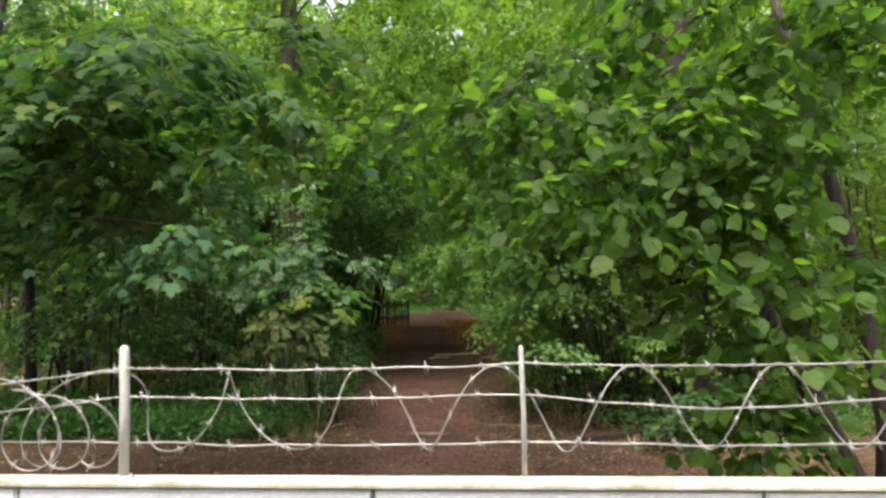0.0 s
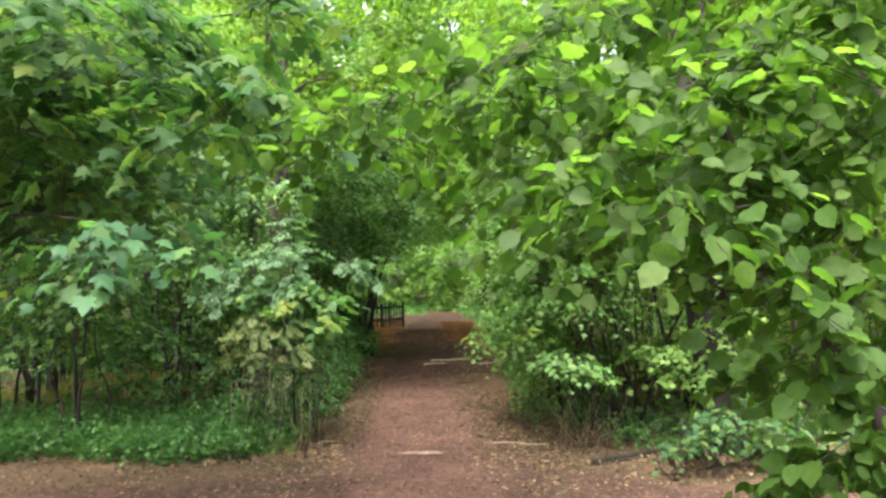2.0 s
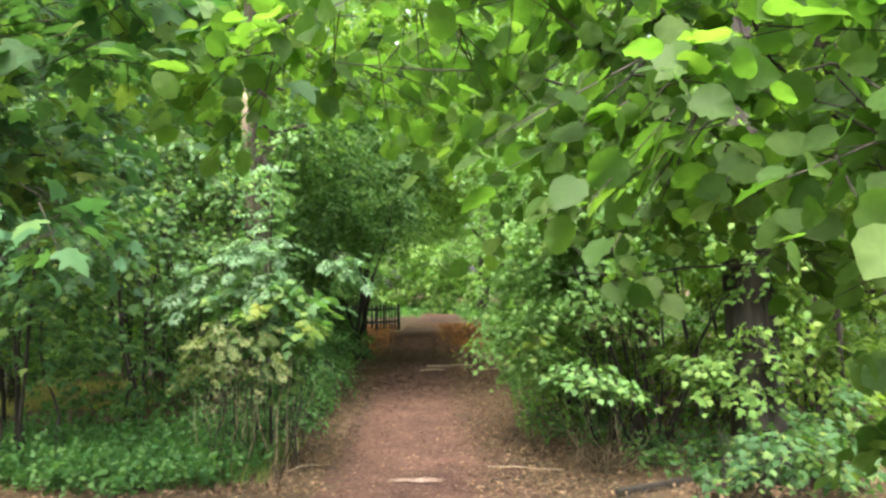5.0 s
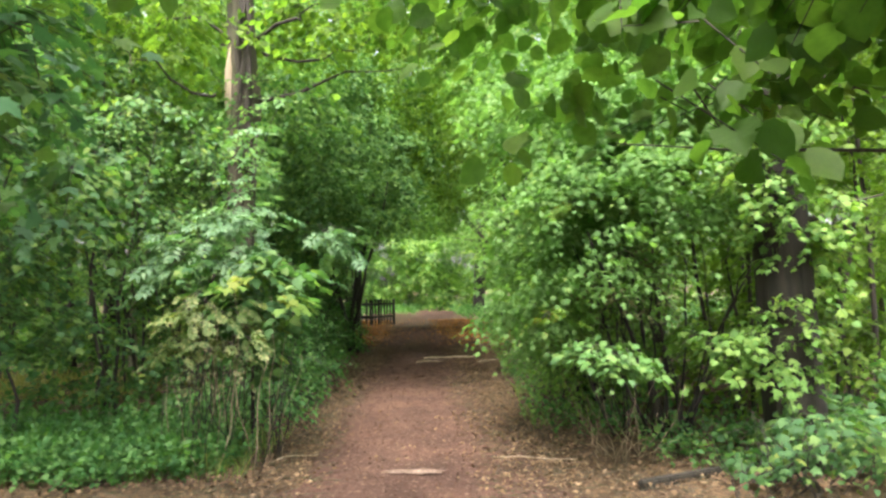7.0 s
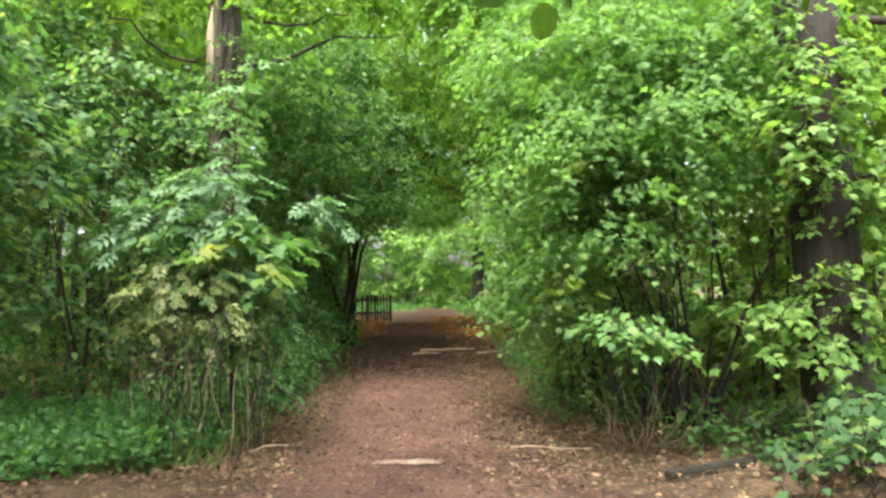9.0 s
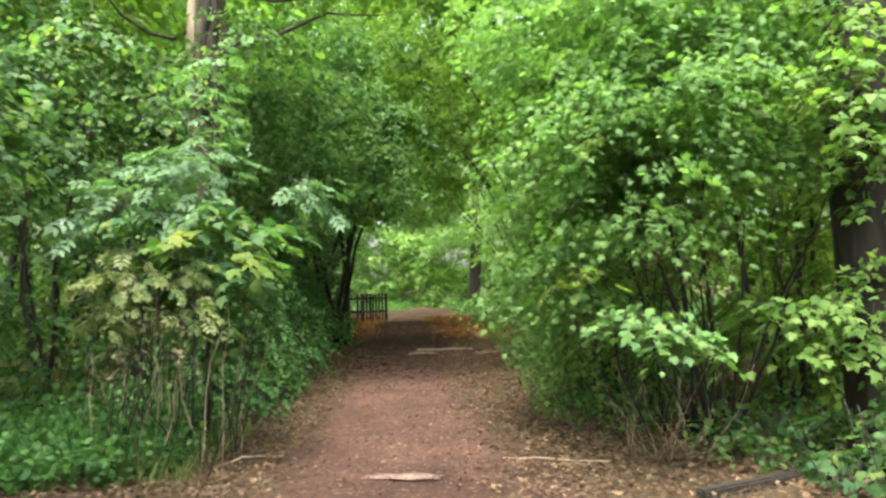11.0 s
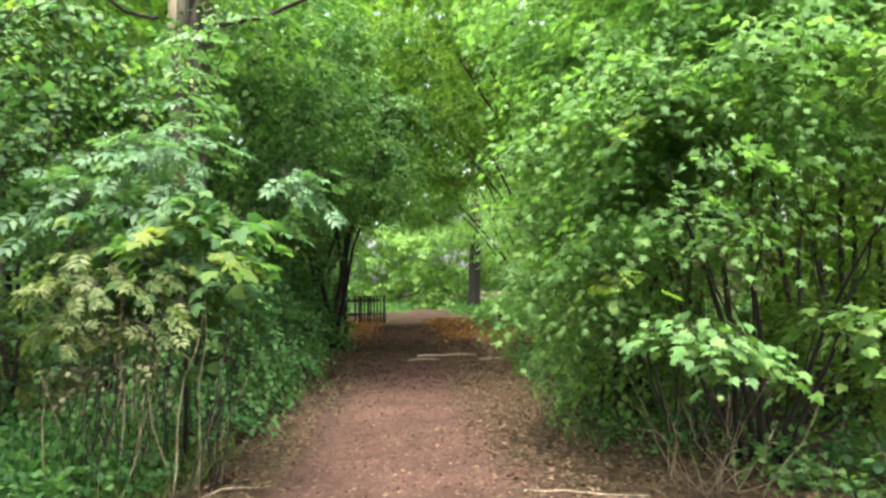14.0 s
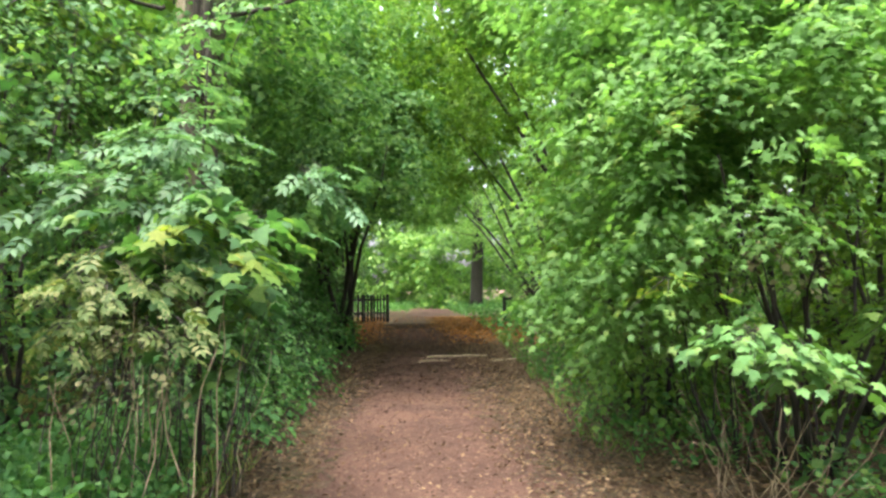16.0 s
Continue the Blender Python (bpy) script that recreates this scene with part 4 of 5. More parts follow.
# right of the path: leafy edge and bright wood behind
edge = [(10.6, 1.45, 1.3, 0.8), (12.0, 1.5, 1.6, 0.9), (13.6, 1.55, 1.8, 1.0), (15.5, 1.6, 2.0, 1.1), (17.6, 1.65, 2.2, 1.2), (20.0, 1.8, 2.4, 1.3), (23.0, 2.0, 2.4, 1.4)]
for k, (y0, u, z, w) in enumerate(edge):
    x = path_x(y0) + u + 0.6 * w + 0.4 + min(3.6, 0.155 * (y0 - 10))
    bush((x, y0, 0), [(x - 0.1, y0, 0.45, w * 0.75, 0.8, 0.55), (x + 0.1, y0, z, w, 0.9, z * 0.65), (x + 0.3, y0 + 0.3, z + 1.5, w * 1.1, 1.0, 1.1), (x + 0.5, y0, z + 3.1, w * 1.2, 1.1, 1.1)], 330, 0.085, (M_MAPLE, M_LIME, M_MAPLE)[k % 3], "leafy green shrub overhanging the path", "hedge_shrub", "shrub", 5, seed=60 + k, group="path hedge shrubs", r=0.03)
right_wood = [(4.3, 9.4), (3.4, 10.2), (4.4, 11.0), (6.2, 9.6), (5.2, 13.6), (7.4, 12.6), (9.2, 11.0), (6.6, 16.2), (9.6, 15.2), (12.0, 14.0), (4.2, 17.4), (8.0, 19.5), (12.5, 19.0)]
for k, (x, y) in enumerate(right_wood):
    bush((x, y, 0), [(x, y, 0.7, 1.3, 0.9, 0.6), (x, y, 1.9, 1.2, 1.0, 1.1), (x - 0.4, y - 0.3, 3.8, 1.5, 1.1, 1.2), (x + 0.4, y + 0.3, 6.2, 1.9, 1.4, 1.5)], 260, 0.11, M_LIME, "bright green young tree in the wood", "young_tree", "tree", 4, seed=80 + k, group="young trees", r=0.035)

# crowns that arch over the lane
arch = [(3.2, 12.5, [(0.9, 12.2, 5.6, 1.5, 1.4, 1.0), (-0.3, 12.8, 7.0, 1.7, 1.5, 1.0), (2.4, 12.4, 6.8, 1.9, 1.6, 1.2)], M_MAPLE),
        (3.0, 17.5, [(-0.2, 17.0, 5.8, 1.6, 1.6, 1.3), (-1.2, 17.6, 7.6, 2.0, 1.8, 1.2), (1.4, 17.4, 7.6, 2.0, 1.8, 1.6)], M_LIME),
        (-6.4, 21.5, [(-4.4, 21.0, 6.4, 2.0, 1.8, 1.6), (-3.0, 21.6, 8.4, 2.4, 2.0, 1.5), (-6.4, 21.4, 8.6, 2.2, 2.0, 1.8)], M_MAPLE),
        (3.4, 24.0, [(-0.8, 23.6, 6.0, 1.8, 1.8, 1.6), (-2.2, 24.2, 8.8, 2.4, 2.0, 1.6), (1.0, 24.0, 8.0, 2.2, 2.0, 2.2)], M_LIME),
        (-6.6, 28.5, [(-5.2, 28.0, 5.6, 2.0, 1.8, 1.8), (-3.4, 28.6, 8.8, 2.8, 2.2, 2.0), (-6.6, 28.4, 8.4, 2.2, 2.0, 2.2)], M_LIME),
        (3.0, 31.0, [(-2.0, 30.6, 5.4, 1.6, 1.6, 1.4), (-0.8, 31.0, 8.0, 2.4, 2.0, 2.2)], M_MAPLE),
        (-8.5, 37.0, [(-5.0, 36.5, 7.5, 2.6, 2.0, 2.0), (-3.6, 37.0, 11.0, 3.0, 2.0, 2.4), (-6.5, 37.0, 11.5, 3.0, 2.0, 2.4)], M_LIME),
        (3.4, 39.0, [(-1.6, 38.5, 7.0, 2.4, 2.0, 2.0), (-1.5, 39.0, 11.5, 3.0, 2.0, 2.6), (-3.5, 40.0, 14.5, 3.6, 2.0, 2.4)], M_MAPLE)]
for k, (x, y, lobes, m) in enumerate(arch):
    bush((x, y, 0), lobes, 560, 0.125, m, "tall tree whose crown arches over the path", "arching_tree", "tree", 2, seed=150 + k, group="arching trees", r=0.08, spread=0.26, length=0.42)

# far end of the path
for k, (x, y, r) in enumerate([(0.0, 47.0, 0.42), (-9.5, 33.0, 0.25), (3.4, 43.0, 0.3), (-9.2, 41.0, 0.28)]):
    pole_tree((x, y, 0), r, 11, M_BARK, M_MAPLE, "tall tree beside the far path", 30 + k, [(x, y, 7.5, 3.0, 2.6, 3.0), (x + 0.8, y - 1, 4.6, 2.0, 1.6, 1.3), (x - 1.4, y - 0.6, 5.2, 2.0, 1.6, 1.4)], 320, 0.13)
far = [(-7.6, 27.0, 1), (-8.8, 22.5, 0), (-7.4, 37.0, 1), (2.8, 28.0, 1), (3.6, 36.0, 0), (-12.0, 27.0, 0), (4.6, 25.0, 1), (6.5, 31.0, 0), (-13.5, 36.0, 1), (11.0, 27.0, 1), (-17.0, 22.0, 0), (16.0, 24.0, 1)]
for k, (x, y, m) in enumerate(far):
    bush((x, y, 0), [(x, y, 2.0, 1.9, 1.6, 1.9), (x - 0.3, y - 0.3, 5.2, 2.4, 1.8, 1.9), (x + 0.4, y + 0.3, 8.6, 2.8, 2.0, 2.2)], 270, 0.15, (M_MAPLE, M_DARK)[m], "dense green woodland tree", "woodland_tree", "tree", 4, seed=120 + k, group="woodland trees", r=0.09, spread=0.3, length=0.45)


for k, (x, y, h) in enumerate([(-11.5, 54.0, 1.8), (-9.2, 59.0, 1.3), (-6.8, 61.0, 1.0), (-4.0, 58.5, 1.2), (-1.4, 55.0, 1.7), (-13.5, 50.0, 2.2), (3.5, 51.0, 2.4)]):
    bush((x, y, 0), [(x, y, h * 0.5, 1.9, 1.2, h * 0.65), (x + 0.5, y + 3.5, h + 2.2, 2.4, 1.6, 2.4), (x - 0.3, y + 4.5, h + 6, 2.8, 1.8, 2.6)], 380, 0.18, (M_DARK, M_MAPLE)[k % 2], "sunlit green hedge closing the far path", "far_hedge", "hedge", 3, seed=170 + k, group="far hedges", r=0.04, spread=0.35, length=0.5)


def far_woods():
    ob = tagged(new("far_woods"), "distant green woodland closing the view", "woodland", kind="stuff")
    lobes = []
    rnd = random.Random(5)
    for i in range(46):
        a = -75 + 150 * i / 45
        d = rnd.uniform(48, 62)
        x, y = d * math.sin(radians(a)) - 3, d * math.cos(radians(a)) + 2
        for z, w in ((1.5, 4.0), (5.5, 4.5), (10.5, 4.5), (16.0, 4.5)):
            lobes.append((x + rnd.uniform(-1, 1), y, z + rnd.uniform(-1, 1), w, 2.5, 3.2))
    for i in range(16):
        for z in (3.0, 8.0, 13.0):
            lobes.append((-18 + 2 * i, 66 + rnd.uniform(-2, 2), z + rnd.uniform(-1, 1), 3.0, 2.0, 3.4))
    C, D, K = lobe_points(lobes, 4600, 6, 0.7, shell=0.3)
    pos, axis, nrm, sz, ends = sprays(C, D, 6, 0.9, 0.42, 0.4)
    v, t = leaves(LEAF_FAR, pos, axis, nrm, sz)
    part("foliage", tri_mesh("foliage", v, t), ob, "", M_MAPLE)
    # high crowns that close the view above
    lobes = []
    for i in range(80):
        y = rnd.uniform(23, 46)
        lobes.append((path_x(y) + rnd.uniform(-0.8, 0.8) * y, y, rnd.uniform(0.2, 0.56) * y, rnd.uniform(2.2, 3.4), 2.0, rnd.uniform(1.3, 2.0)))
    for i in range(44):
        y = rnd.uniform(12, 23)
        lobes.append((rnd.uniform(-1.0, -0.3) * y, y, rnd.uniform(0.4, 0.58) * y, rnd.uniform(1.4, 2.2), 1.4, rnd.uniform(0.8, 1.2)))
    for i in range(8):
        y = rnd.uniform(14, 23)
        lobes.append((rnd.uniform(0.0, 0.6) * y, y, rnd.uniform(0.46, 0.6) * y, rnd.uniform(1.4, 2.2), 1.4, rnd.uniform(0.8, 1.2)))
    C, D, K = lobe_points(lobes, 2500, 6, 0.6, shell=0.2)
    pos, axis, nrm, sz, ends = sprays(C, D, 6, 0.7, 0.27, 0.5)
    v, t = leaves(LEAF_FAR, pos, axis, nrm, sz)
    part("canopy", tri_mesh("canopy", v, t), ob, "", M_MAPLE)
    # added trees behind the viewer and overhead, mostly out of view, to block skylight
    ob = tagged(new("added_shade_woods"), "added trees, mostly out of view, that block skylight around the gate", "woodland", kind="stuff")
    lobes = []
    for i in range(22):
        a = radians(75 + 230 * i / 21)
        d = rnd.uniform(9.5, 12.5)
        x, y = d * math.sin(a), d * math.cos(a) + 1.0
        for z in (1.6, 4.6, 7.6):
            lobes.append((x, y, z + rnd.uniform(-0.5, 0.5), 1.9, 1.6, 1.7))
    # overhead lobes, unseen, that dim the boughs near the gate
    lobes += [(-6, 2, 8.2, 1.8, 1.6, 0.6), (-7, 6, 8.2, 1.8, 1.6, 0.6), (-3.2, 1.2, 8.2, 1.5, 1.2, 0.5), (-1.6, 1.6, 8.5, 1.2, 1.2, 0.5), (-2.5, 3.6, 7.8, 1.6, 1.3, 0.5), (-4.6, 4.2, 7.6, 1.6, 1.4, 0.5), (-0.2, 3.4, 8.0, 1.4, 1.2, 0.4), (1.4, 3.2, 8.2, 1.2, 1.0, 0.4)]
    # lobes above the view that shade the lane
    lobes += [(0, 14, 10, 2.2, 1.8, 0.6), (-0.5, 18, 11.5, 2.4, 2, 0.7), (-3, 21.5, 13, 2.6, 2, 0.8), (0, 22, 13, 2.6, 2, 0.8)]
    # these fill sky gaps at the upper left
    lobes += [(-8.5, 24, 11, 3, 2, 2), (-11, 20, 9.5, 2.6, 2, 2), (-5.5, 27, 12.5, 3, 2, 2), (-12, 17, 7.5, 2.2, 2, 1.8), (-2.5, 29, 13, 3, 2, 2)]
    # higher unseen lobes that darken the far lane
    lobes += [(-5.5, 23, 14.5, 2.6, 2, 0.8), (-2.5, 25.5, 15, 2.6, 2, 0.8), (0.5, 26, 15, 2.6, 2, 0.8), (-5, 30, 17, 3, 2, 0.8), (-1.5, 32, 17, 3, 2, 0.8)]
    C, D, K = lobe_points(lobes, 1600, 5, 0.4, shell=0.3)
    pos, axis, nrm, sz, ends = sprays(C, D, 6, 0.6, 0.41, 0.4)
    v, t = leaves(LEAF_FAR, pos, axis, nrm, sz)
    part("foliage", tri_mesh("added_shade_foliage", v, t), ob, "", M_MAPLE)


far_woods()


def middle_woods():
    ob = tagged(new("thicket"), "dense thicket of young trees within the wood", "woodland", kind="stuff")
    rnd = random.Random(11)
    green, lime, stems = [], [], Wood()
    for i in range(120):
        y = rnd.uniform(16, 46)
        side = -1 if i % 2 else 1
        x = path_x(y) + side * rnd.uniform(4.2 + 0.05 * y, 6 + 0.75 * y)
        z = rnd.choice((0.7, 0.9, 2.2, 3.5, 5.0, 7.5, 10.0))
        (green if side < 0 or z < 1 else lime).append((x, y, z, rnd.uniform(1.2, 2.6), rnd.uniform(0.9, 1.6), rnd.uniform(0.8, 1.5) if z > 1 else 0.7))
        stems.tube(curve_pts((x, y, -0.1), (x + rnd.uniform(-0.8, 0.8), y, rnd.uniform(6, 11)), 0, 0.4, 6), [0.10, 0.09, 0.08, 0.06, 0.05, 0.03], 5)
    for lobes, mat, nm in ((green, M_MAPLE, "foliage"), (lime, M_LIME, "bright_foliage")):
        C, D, K = lobe_points(lobes, 1750, 6, 0.35, shell=0.3)
        pos, axis, nrm, sz, ends = sprays(C, D, 6, 0.5, 0.17, 0.4)
        v, t = leaves(LEAF_FAR, pos, axis, nrm, sz)
        part(nm, tri_mesh(nm, v, t), ob, "", mat)
    part("stems", stems.mesh("stems"), ob, "", M_STEM)


middle_woods()


# ---- rail gate at the far end ----
def far_rail():
    t = thing("wooden_barrier", (-5.08, 31.6, 0), "black wooden barrier of upright pales beside the path", "barrier")

    def bar(name, cx, cy, cz, sx, sy, sz):
        bm = bmesh.new()
        box(bm, cx, cy, cz, sx, sy, sz, 0.008)
        part(name, bm_mesh(bm, name), t, "", M_RAIL)
    for x, y in ((-0.05, 0), (0.3, 0.35), (0.95, 0.9), (-0.4, 0.9), (0.9, 1.3)):
        bar("post", x, y, 0.6, 0.08, 0.08, 1.26)
    for i in range(8):
        bar("pale", 0.03 + 0.125 * i, 0.05 + 0.11 * i, 0.6, 0.075, 0.03, 1.2 + 0.06 * (i % 2))
    for z in (1.0, 0.4):
        bar("rail", -0.62, 0.0, z, 1.1, 0.05, 0.12)
        bm = bmesh.new()
        box(bm, 0, 0, 0, 1.25, 0.045, 0.08, 0.006)
        bmesh.ops.transform(bm, matrix=Matrix.Translation((0.42, 0.42, z)) @ Matrix.Rotation(radians(43), 4, "Z"), verts=bm.verts)
        part("rail", bm_mesh(bm, "rail"), t, "", M_RAIL)
    bar("post", -1.15, 0, 0.5, 0.10, 0.10, 1.04)
    p = thing("marker_post", (0.95, 30.0, 0), "short dark wooden post at the path's edge", "post")
    bm = bmesh.new()
    box(bm, 0, 0, 0.53, 0.14, 0.12, 1.1, 0.015)
    part("shaft", bm_mesh(bm, "shaft"), p, "", M_RAIL)
    bm = bmesh.new()
    box(bm, 0.16, 0, 0.98, 0.34, 0.05, 0.1, 0.01)
    part("arm", bm_mesh(bm, "arm"), p, "", M_RAIL)


far_rail()


# ---- ground growth, litter, sticks ----
def scatter(n, xr, yr, test):
    x, y = RNG.uniform(*xr, n), RNG.uniform(*yr, n)
    keep = test(x, y)
    return np.stack([x[keep], y[keep], np.zeros(keep.sum())], 1)


def herbs():
    """Nettle and bramble carpet: short stalks with leaves."""
    spots = [("nettle_patch", "carpet of dark green nettles and herbs", 3600, (-8.5, -2.2), (7.2, 9.3), lambda x, y: (x < -2.35 - 0.3 * np.sin(y * 3)) & (y > 7.45 + 0.25 * np.sin(x * 2.3) + 0.08 * (x + 2)), 0.4),
             ("herb_patch", "low green herbs under the trees", 1500, (-3.6, -1.9), (9.0, 16), lambda x, y: x < 0.42 - 0.119 * y - 2.0 - 0.2 * np.sin(y * 2), 0.22),
             ("bramble_patch", "low bramble leaves beside the track", 520, (1.6, 5.5), (6.9, 9.2), lambda x, y: y > 8.05 - 0.3 * (x - 1.2) + 0.25 * np.sin(x * 5), 0.36),
             ("edge_herbs", "green herbs along the hedge", 900, (-0.6, 2.0), (9.0, 17), lambda x, y: x > 0.42 - 0.019 * y + 0.55 + 0.15 * np.sin(y * 3), 0.3)]
    for name, label, n, xr, yr, test, h in spots:
        base = scatter(n, xr, yr, test)
        D = unit(np.stack([RNG.normal(0, 0.45, len(base)), RNG.normal(0, 0.45, len(base)), np.ones(len(base))], 1))
        pos, axis, nrm, sz, ends = sprays(base, D, 7, h, 0.054, 0.1, 0.7)
        v, t = leaves(LEAF_MID if name in ("nettle_patch", "bramble_patch") else LEAF_FAR, pos, axis, nrm, sz * 1.15)
        ob = tagged(new(name), label, "plants", kind="stuff")
        part("foliage", tri_mesh(name, v, t), ob, "", M_COOL if name == "bramble_patch" else M_HERB)
        part("stalks", twig_mesh("stalks", base, ends, 0.003, 0.001), ob, "", M_HERB)


def undergrowth():
    def off_path(x, y):
        u = np.abs(x - (0.42 - 0.119 * y))
        return (u > np.where(y > 59, -1, 2.3 + 0.02 * y)) & ((y > 9.2) | (x > 3.0) & (y > 8.6)) & (np.abs(x) < 4 + 0.7 * y)
    base = scatter(15500, (-28, 28), (8.6, 62), off_path)
    base = np.concatenate([base, scatter(5000, (-18, 8), (44.6, 62), lambda x, y: np.abs(x + 2.44 + 0.025 * (y - 24)) > 1.5)])
    N = len(base)
    D = unit(np.stack([RNG.normal(0, 0.5, N), RNG.normal(0, 0.5, N), np.ones(N)], 1))
    pos, axis, nrm, sz, ends = sprays(base, D, 5, 0.45, 0.16, 0.05, 1.1)
    v, t = leaves(LEAF_FAR, pos, axis, nrm, sz)
    ob = tagged(new("undergrowth"), "low green undergrowth covering the wood's floor", "plants", kind="stuff")
    part("foliage", tri_mesh("undergrowth", v, t), ob, "", M_HERB)


def grass():
    def edge(x, y):
        u = x - (0.42 - 0.119 * y)
        u = u - np.where(u > 0, 0.09 * np.clip(y - 10, 0, 30), 0)
        return ((u > 1.45) & (u < 2.1) & (y > 9.5) | (u < -1.6) & (u > -2.6)) & (np.sin(x * 4.1) + np.sin(y * 2.7 + x) > 0.2)
    base = scatter(30000, (-4.5, 3.2), (7.3, 24), edge)
    extra = scatter(1100, (-3.4, -1.9), (7.5, 9.2), lambda x, y: x < -1.75 - 0.03 * y)
    base = np.concatenate([base, extra])
    N = len(base)
    axis = unit(np.stack([RNG.normal(0, 0.45, N), RNG.normal(0, 0.45, N), np.ones(N)], 1))
    v, t = leaves(BLADE, base, axis, RNG.normal(0, 1, (N, 3)), RNG.uniform(0.08, 0.3, N))
    # paler blades paint the patch of sun in the glade
    glade = scatter(6500, (-9.8, -5.6), (11.2, 14.2), lambda x, y: np.sin(x * 2.1) + np.sin(y * 3.3) > -0.4)
    M = len(glade)
    gv, gt = leaves(BLADE, glade, unit(np.stack([RNG.normal(0, 0.5, M), RNG.normal(0, 0.5, M), np.ones(M)], 1)), RNG.normal(0, 1, (M, 3)), RNG.uniform(0.12, 0.34, M))
    part("blades", tri_mesh("sunlit_blades", gv, gt), tagged(new("glade_grass"), "grass in a small glade, coloured pale to stand for sunlight", "grass", kind="stuff"), "", M_SUNLIT_GRASS)
    ob = tagged(new("grass"), "sparse grass tufts along the path edges", "grass", kind="stuff")
    part("blades", tri_mesh("blades", v, t), ob, "", M_GRASS)


def litter():
    def amount(x, y):
        u = np.abs(x - (0.42 - 0.119 * y) + 0.1 - 0.04 * np.clip(y - 10, 0, 20))
        p = np.clip((u - 0.55) / 0.6, 0.04, 1) * np.clip(1.6 - 0.3 * (u - 1.3), 0.25, 1)
        p *= np.where(y < 7.2, 0.35, 1)
        return RNG.uniform(0, 1, len(x)) < p
    for name, label, n, yr, mat, size in (("leaf_litter", "dry brown fallen leaves along the path edges", 130000, (5.5, 20), M_LITTER, 0.037), ("rusty_leaves", "rust-coloured fallen leaves under the far trees", 34000, (19, 36), M_RUST, 0.075)):
        xr = (-5.5, 4.5) if mat is M_LITTER else (-8.5, 1.5)
        base = scatter(n, xr, yr, amount if mat is M_LITTER else (lambda x, y: RNG.uniform(0, 1, len(x)) < np.clip((np.abs(x - (0.62 - 0.119 * y)) - 0.7) / 0.8, 0.08, 1) * np.clip((y - 19) / 5, 0, 1)))
        N = len(base)
        base[:, 2] = 0.022 + RNG.uniform(0, 0.03, N)
        ang = RNG.uniform(0, 6.283, N)
        axis = np.stack([np.cos(ang), np.sin(ang), RNG.normal(0, 0.25, N)], 1)
        nrm = np.stack([RNG.normal(0, 0.35, N), RNG.normal(0, 0.35, N), np.ones(N)], 1)
        v, t = leaves(LEAF_FAR, base, axis, nrm, size * RNG.uniform(0.5, 1.5, N))
        ob = tagged(new(name), label, "fallen leaves", kind="stuff")
        part("leaves", tri_mesh(name, v, t), ob, "", mat)
    # chips and grit trodden into the path
    base = scatter(16000, (-3.0, 1.8), (5.2, 15), lambda x, y: np.abs(x - (0.42 - 0.119 * y)) < 1.5)
    N = len(base)
    base[:, 2] = 0.022 + RNG.uniform(0, 0.012, N)
    ang = RNG.uniform(0, 6.283, N)
    v, t = leaves(LEAF_FAR, base, np.stack([np.cos(ang), np.sin(ang), RNG.normal(0, 0.3, N)], 1), np.stack([RNG.normal(0, 0.4, N), RNG.normal(0, 0.4, N), np.ones(N)], 1), RNG.uniform(0.008, 0.034, N))
    ob = tagged(new("path_grit"), "leaf chips and grit trodden into the path", "grit", kind="stuff")
    part("chips", tri_mesh("path_grit", v, t), ob, "", M_DARK_CHIP)
    # small broken twigs
    base = scatter(6000, (-3.2, 3.4), (6.2, 14), lambda x, y: np.abs(x - (0.42 - 0.119 * y)) > 0.7)
    N = len(base)
    base[:, 2] = 0.03
    ang = RNG.uniform(0, 6.283, N)
    L = RNG.uniform(0.05, 0.28, N)[:, None]
    ends = base + np.stack([np.cos(ang), np.sin(ang), RNG.normal(0, 0.08, N)], 1) * L
    ob = tagged(new("twig_litter"), "small broken dry twigs on the ground", "twigs", kind="stuff")
    part("twigs", twig_mesh("twig_litter", base, ends, 0.003, 0.0015), ob, "", M_BARK_MOSS)


def sticks():
    for a, b, r in (((-1.25, 17.0), (-0.05, 17.1), 0.028), ((-1.35, 16.2), (-0.75, 16.35), 0.02), ((0.0, 16.1), (0.85, 16.7), 0.024), ((0.25, 8.2), (1.0, 8.0), 0.007), ((-1.9, 8.0), (-1.5, 8.35), 0.007)):
        s = thing("stick", (*a, 0.03), "pale bare stick lying on the path", "stick", "sticks on the path")
        pts = curve_pts((0, 0, 0), (b[0] - a[0], b[1] - a[1], 0.02), 0.01, 0.05, 7)
        part("shaft", Wood().tube(pts, [r * (1 - 0.5 * k / 6) for k in range(7)], 7, 0.2).mesh("shaft"), s, "", M_SCAR)
    lg = thing("timber_edging", (1.45, 7.32, 0.0), "weathered timber edging half sunk in leaf litter", "timber")
    bm = bmesh.new()
    box(bm, 0, 0, 0.02, 0.95, 0.07, 0.10, 0.012)
    bmesh.ops.transform(bm, matrix=Matrix.Translation((0.4, 0.2, 0)) @ Matrix.Rotation(radians(27), 4, "Z"), verts=bm.verts)
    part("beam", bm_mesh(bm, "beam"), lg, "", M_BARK)


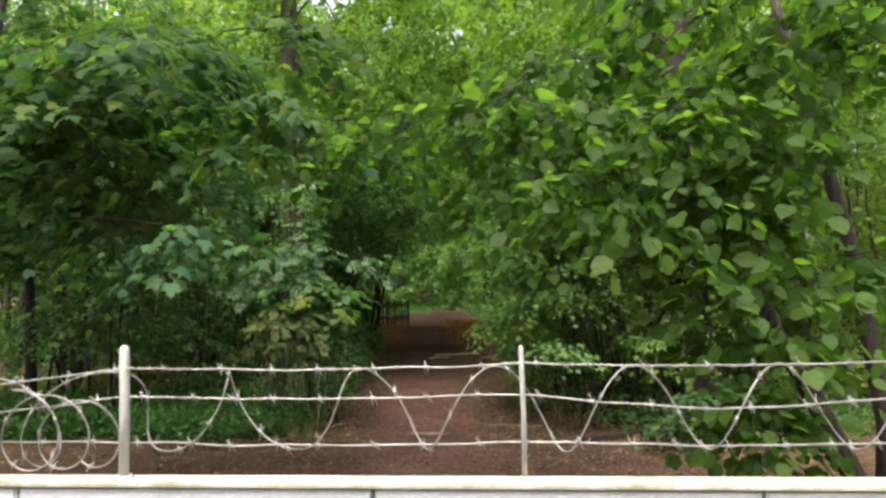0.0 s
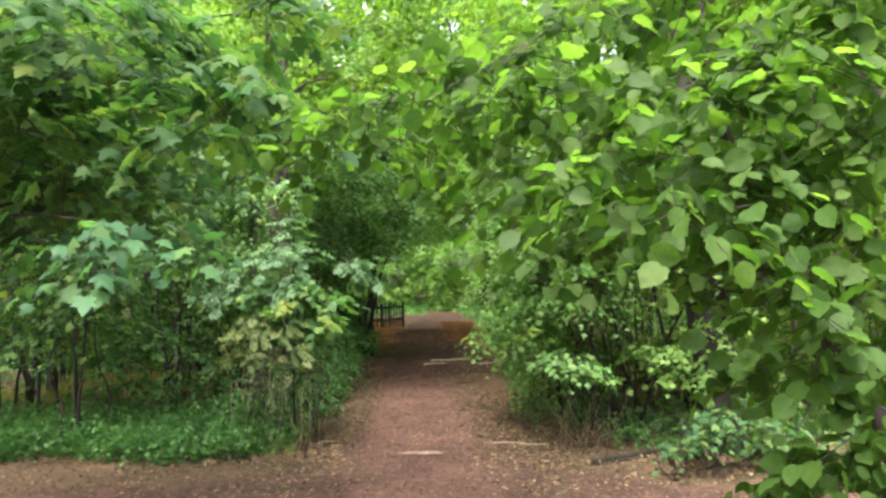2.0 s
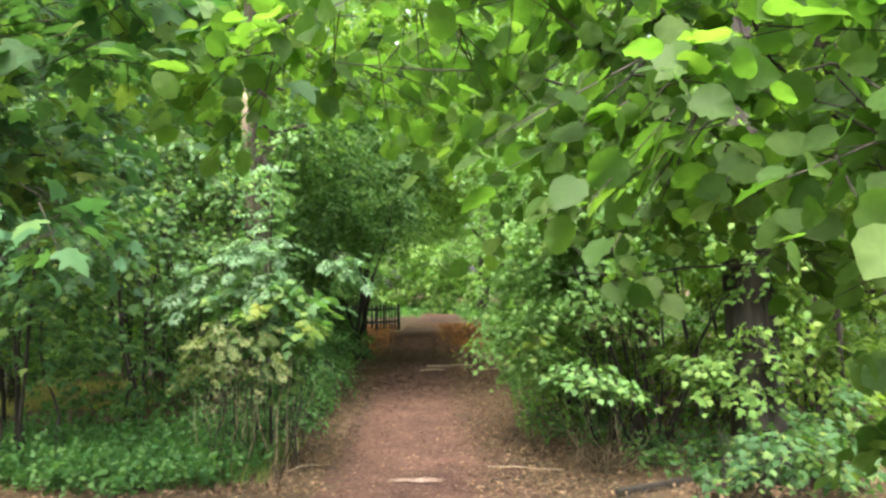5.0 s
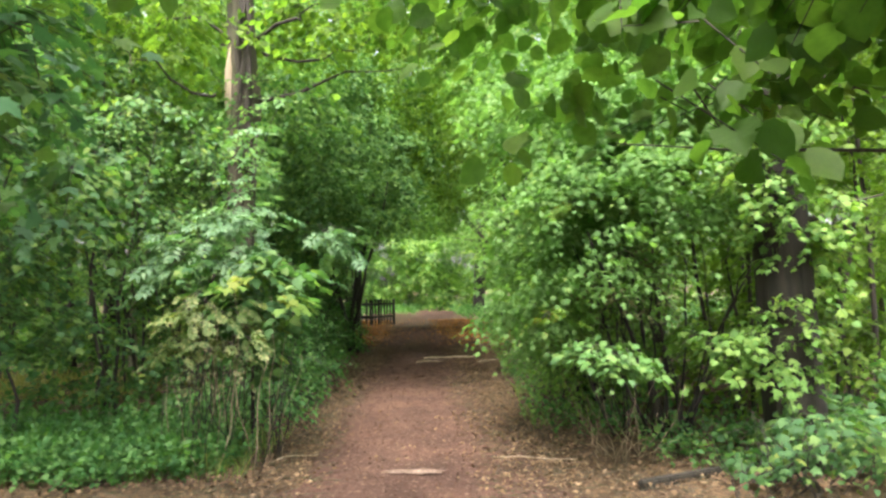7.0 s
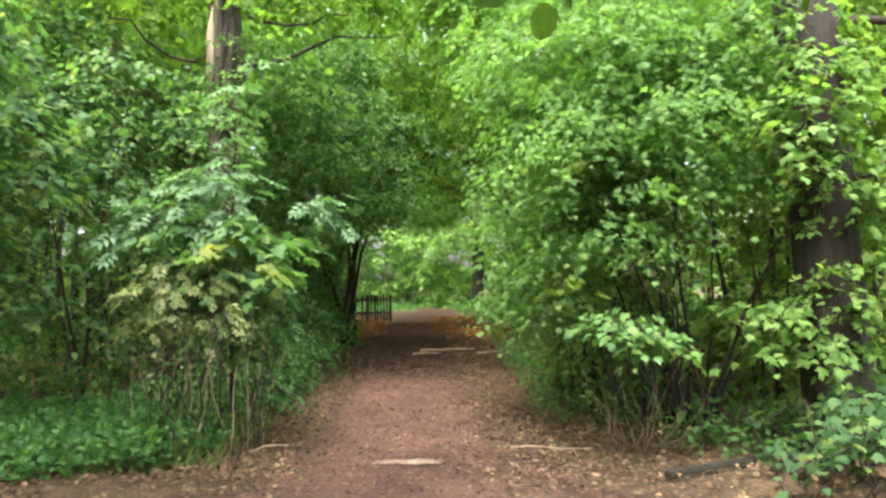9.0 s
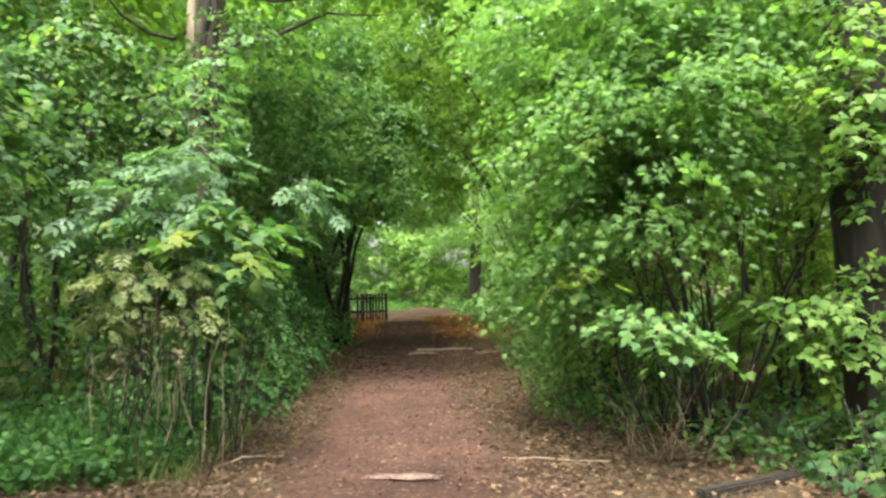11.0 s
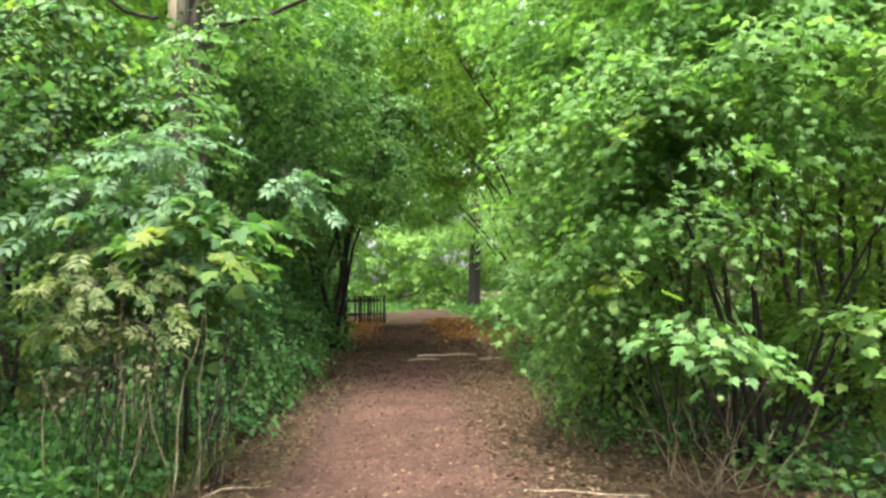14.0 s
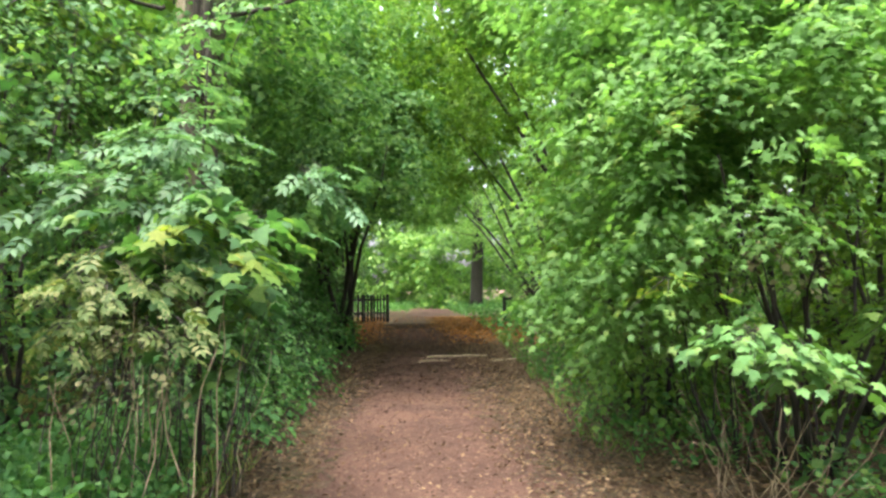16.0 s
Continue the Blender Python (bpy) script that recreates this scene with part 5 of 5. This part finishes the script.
def track_bramble():
    """A loose bramble at the track's edge, with brown dead leaves below."""
    t = thing("bramble_bush", (2.4, 7.05, 0), "loose green bramble with brown withered lower leaves", "shrub")
    rnd = random.Random(31)
    for i in range(20):
        a = (2.4 + rnd.uniform(-0.3, 0.4), 7.05 + rnd.uniform(-0.15, 0.2), -0.02)
        b = (a[0] + rnd.uniform(-0.4, 0.6), a[1] + rnd.uniform(-0.3, 0.3), rnd.uniform(0.25, 0.7))
        trunk_part(t, curve_pts(a, b, -0.08, 0.1, 7), [0.006 * (1 - 0.6 * k / 6) for k in range(7)], M_STEM, 5, 0.1, "stem")
    crown(t, [(2.45, 7.0, 0.5, 0.3, 0.2, 0.1), (2.85, 7.1, 0.62, 0.35, 0.25, 0.12), (2.25, 7.0, 0.3, 0.2, 0.2, 0.1), (3.1, 7.2, 0.4, 0.35, 0.25, 0.2), (2.7, 7.0, 0.35, 0.3, 0.2, 0.1)], 26, 4, 4, 0.09, 0.18, 0.075, LEAF_LOBED, M_COOL, 0.35, flat=0.9)
    crown(t, [(2.2, 6.95, 0.2, 0.12, 0.12, 0.1), (2.5, 6.95, 0.18, 0.25, 0.15, 0.1)], 9, 2, 3, 0.06, 0.12, 0.07, LEAF_MID, M_LITTER, 0.7, name="dead_leaves", label="brown withered lower leaves", flat=0.2)


def shade_and_fleck():
    """Dark chips that paint shade onto the far lane and a pale painted sun fleck where the track meets it."""
    # chips thicken beyond 12 m to darken the lane like shade
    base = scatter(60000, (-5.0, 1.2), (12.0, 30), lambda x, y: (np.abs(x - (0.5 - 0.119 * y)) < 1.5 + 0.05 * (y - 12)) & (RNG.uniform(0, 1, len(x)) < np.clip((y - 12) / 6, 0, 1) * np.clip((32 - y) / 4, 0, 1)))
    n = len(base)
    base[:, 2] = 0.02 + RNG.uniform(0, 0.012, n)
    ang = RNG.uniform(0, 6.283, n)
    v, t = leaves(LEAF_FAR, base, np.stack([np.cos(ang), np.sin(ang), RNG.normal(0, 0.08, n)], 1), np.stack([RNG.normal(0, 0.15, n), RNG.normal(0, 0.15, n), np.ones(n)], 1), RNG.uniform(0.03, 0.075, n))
    part("leaves", tri_mesh("shade_chips", v, t), tagged(new("shade_chips"), "dark red-brown chips that paint shade onto the far lane", "fallen leaves", kind="stuff"), "", M_DARK_CHIP)
    # low pale mound, coloured to stand in for a fleck of sun
    bm = bmesh.new()
    ring = []
    for k in range(28):
        q = 2 * math.pi * k / 28
        r = 1 + 0.7 * noise.noise(Vector((math.cos(q) * 2.5, math.sin(q) * 2.5, 2)))
        ring.append(bm.verts.new((0.27 * r * math.cos(q), 0.075 * r * math.sin(q), 0.0)))
    mid = bm.verts.new((0, 0, 0.014))
    for k in range(28):
        bm.faces.new((ring[k], ring[(k + 1) % 28], mid))
    patch = tagged(new("sun_fleck_patch", bm_mesh(bm, "sun_fleck_patch")), "pale patch painted on the path in place of a sun fleck", "sand", kind="structure")
    patch.data.materials.append(M_FLECK)
    patch.location = (-0.47, 7.74, 0.027)


shade_and_fleck()
track_bramble()
herbs()
undergrowth()
grass()
litter()
sticks()
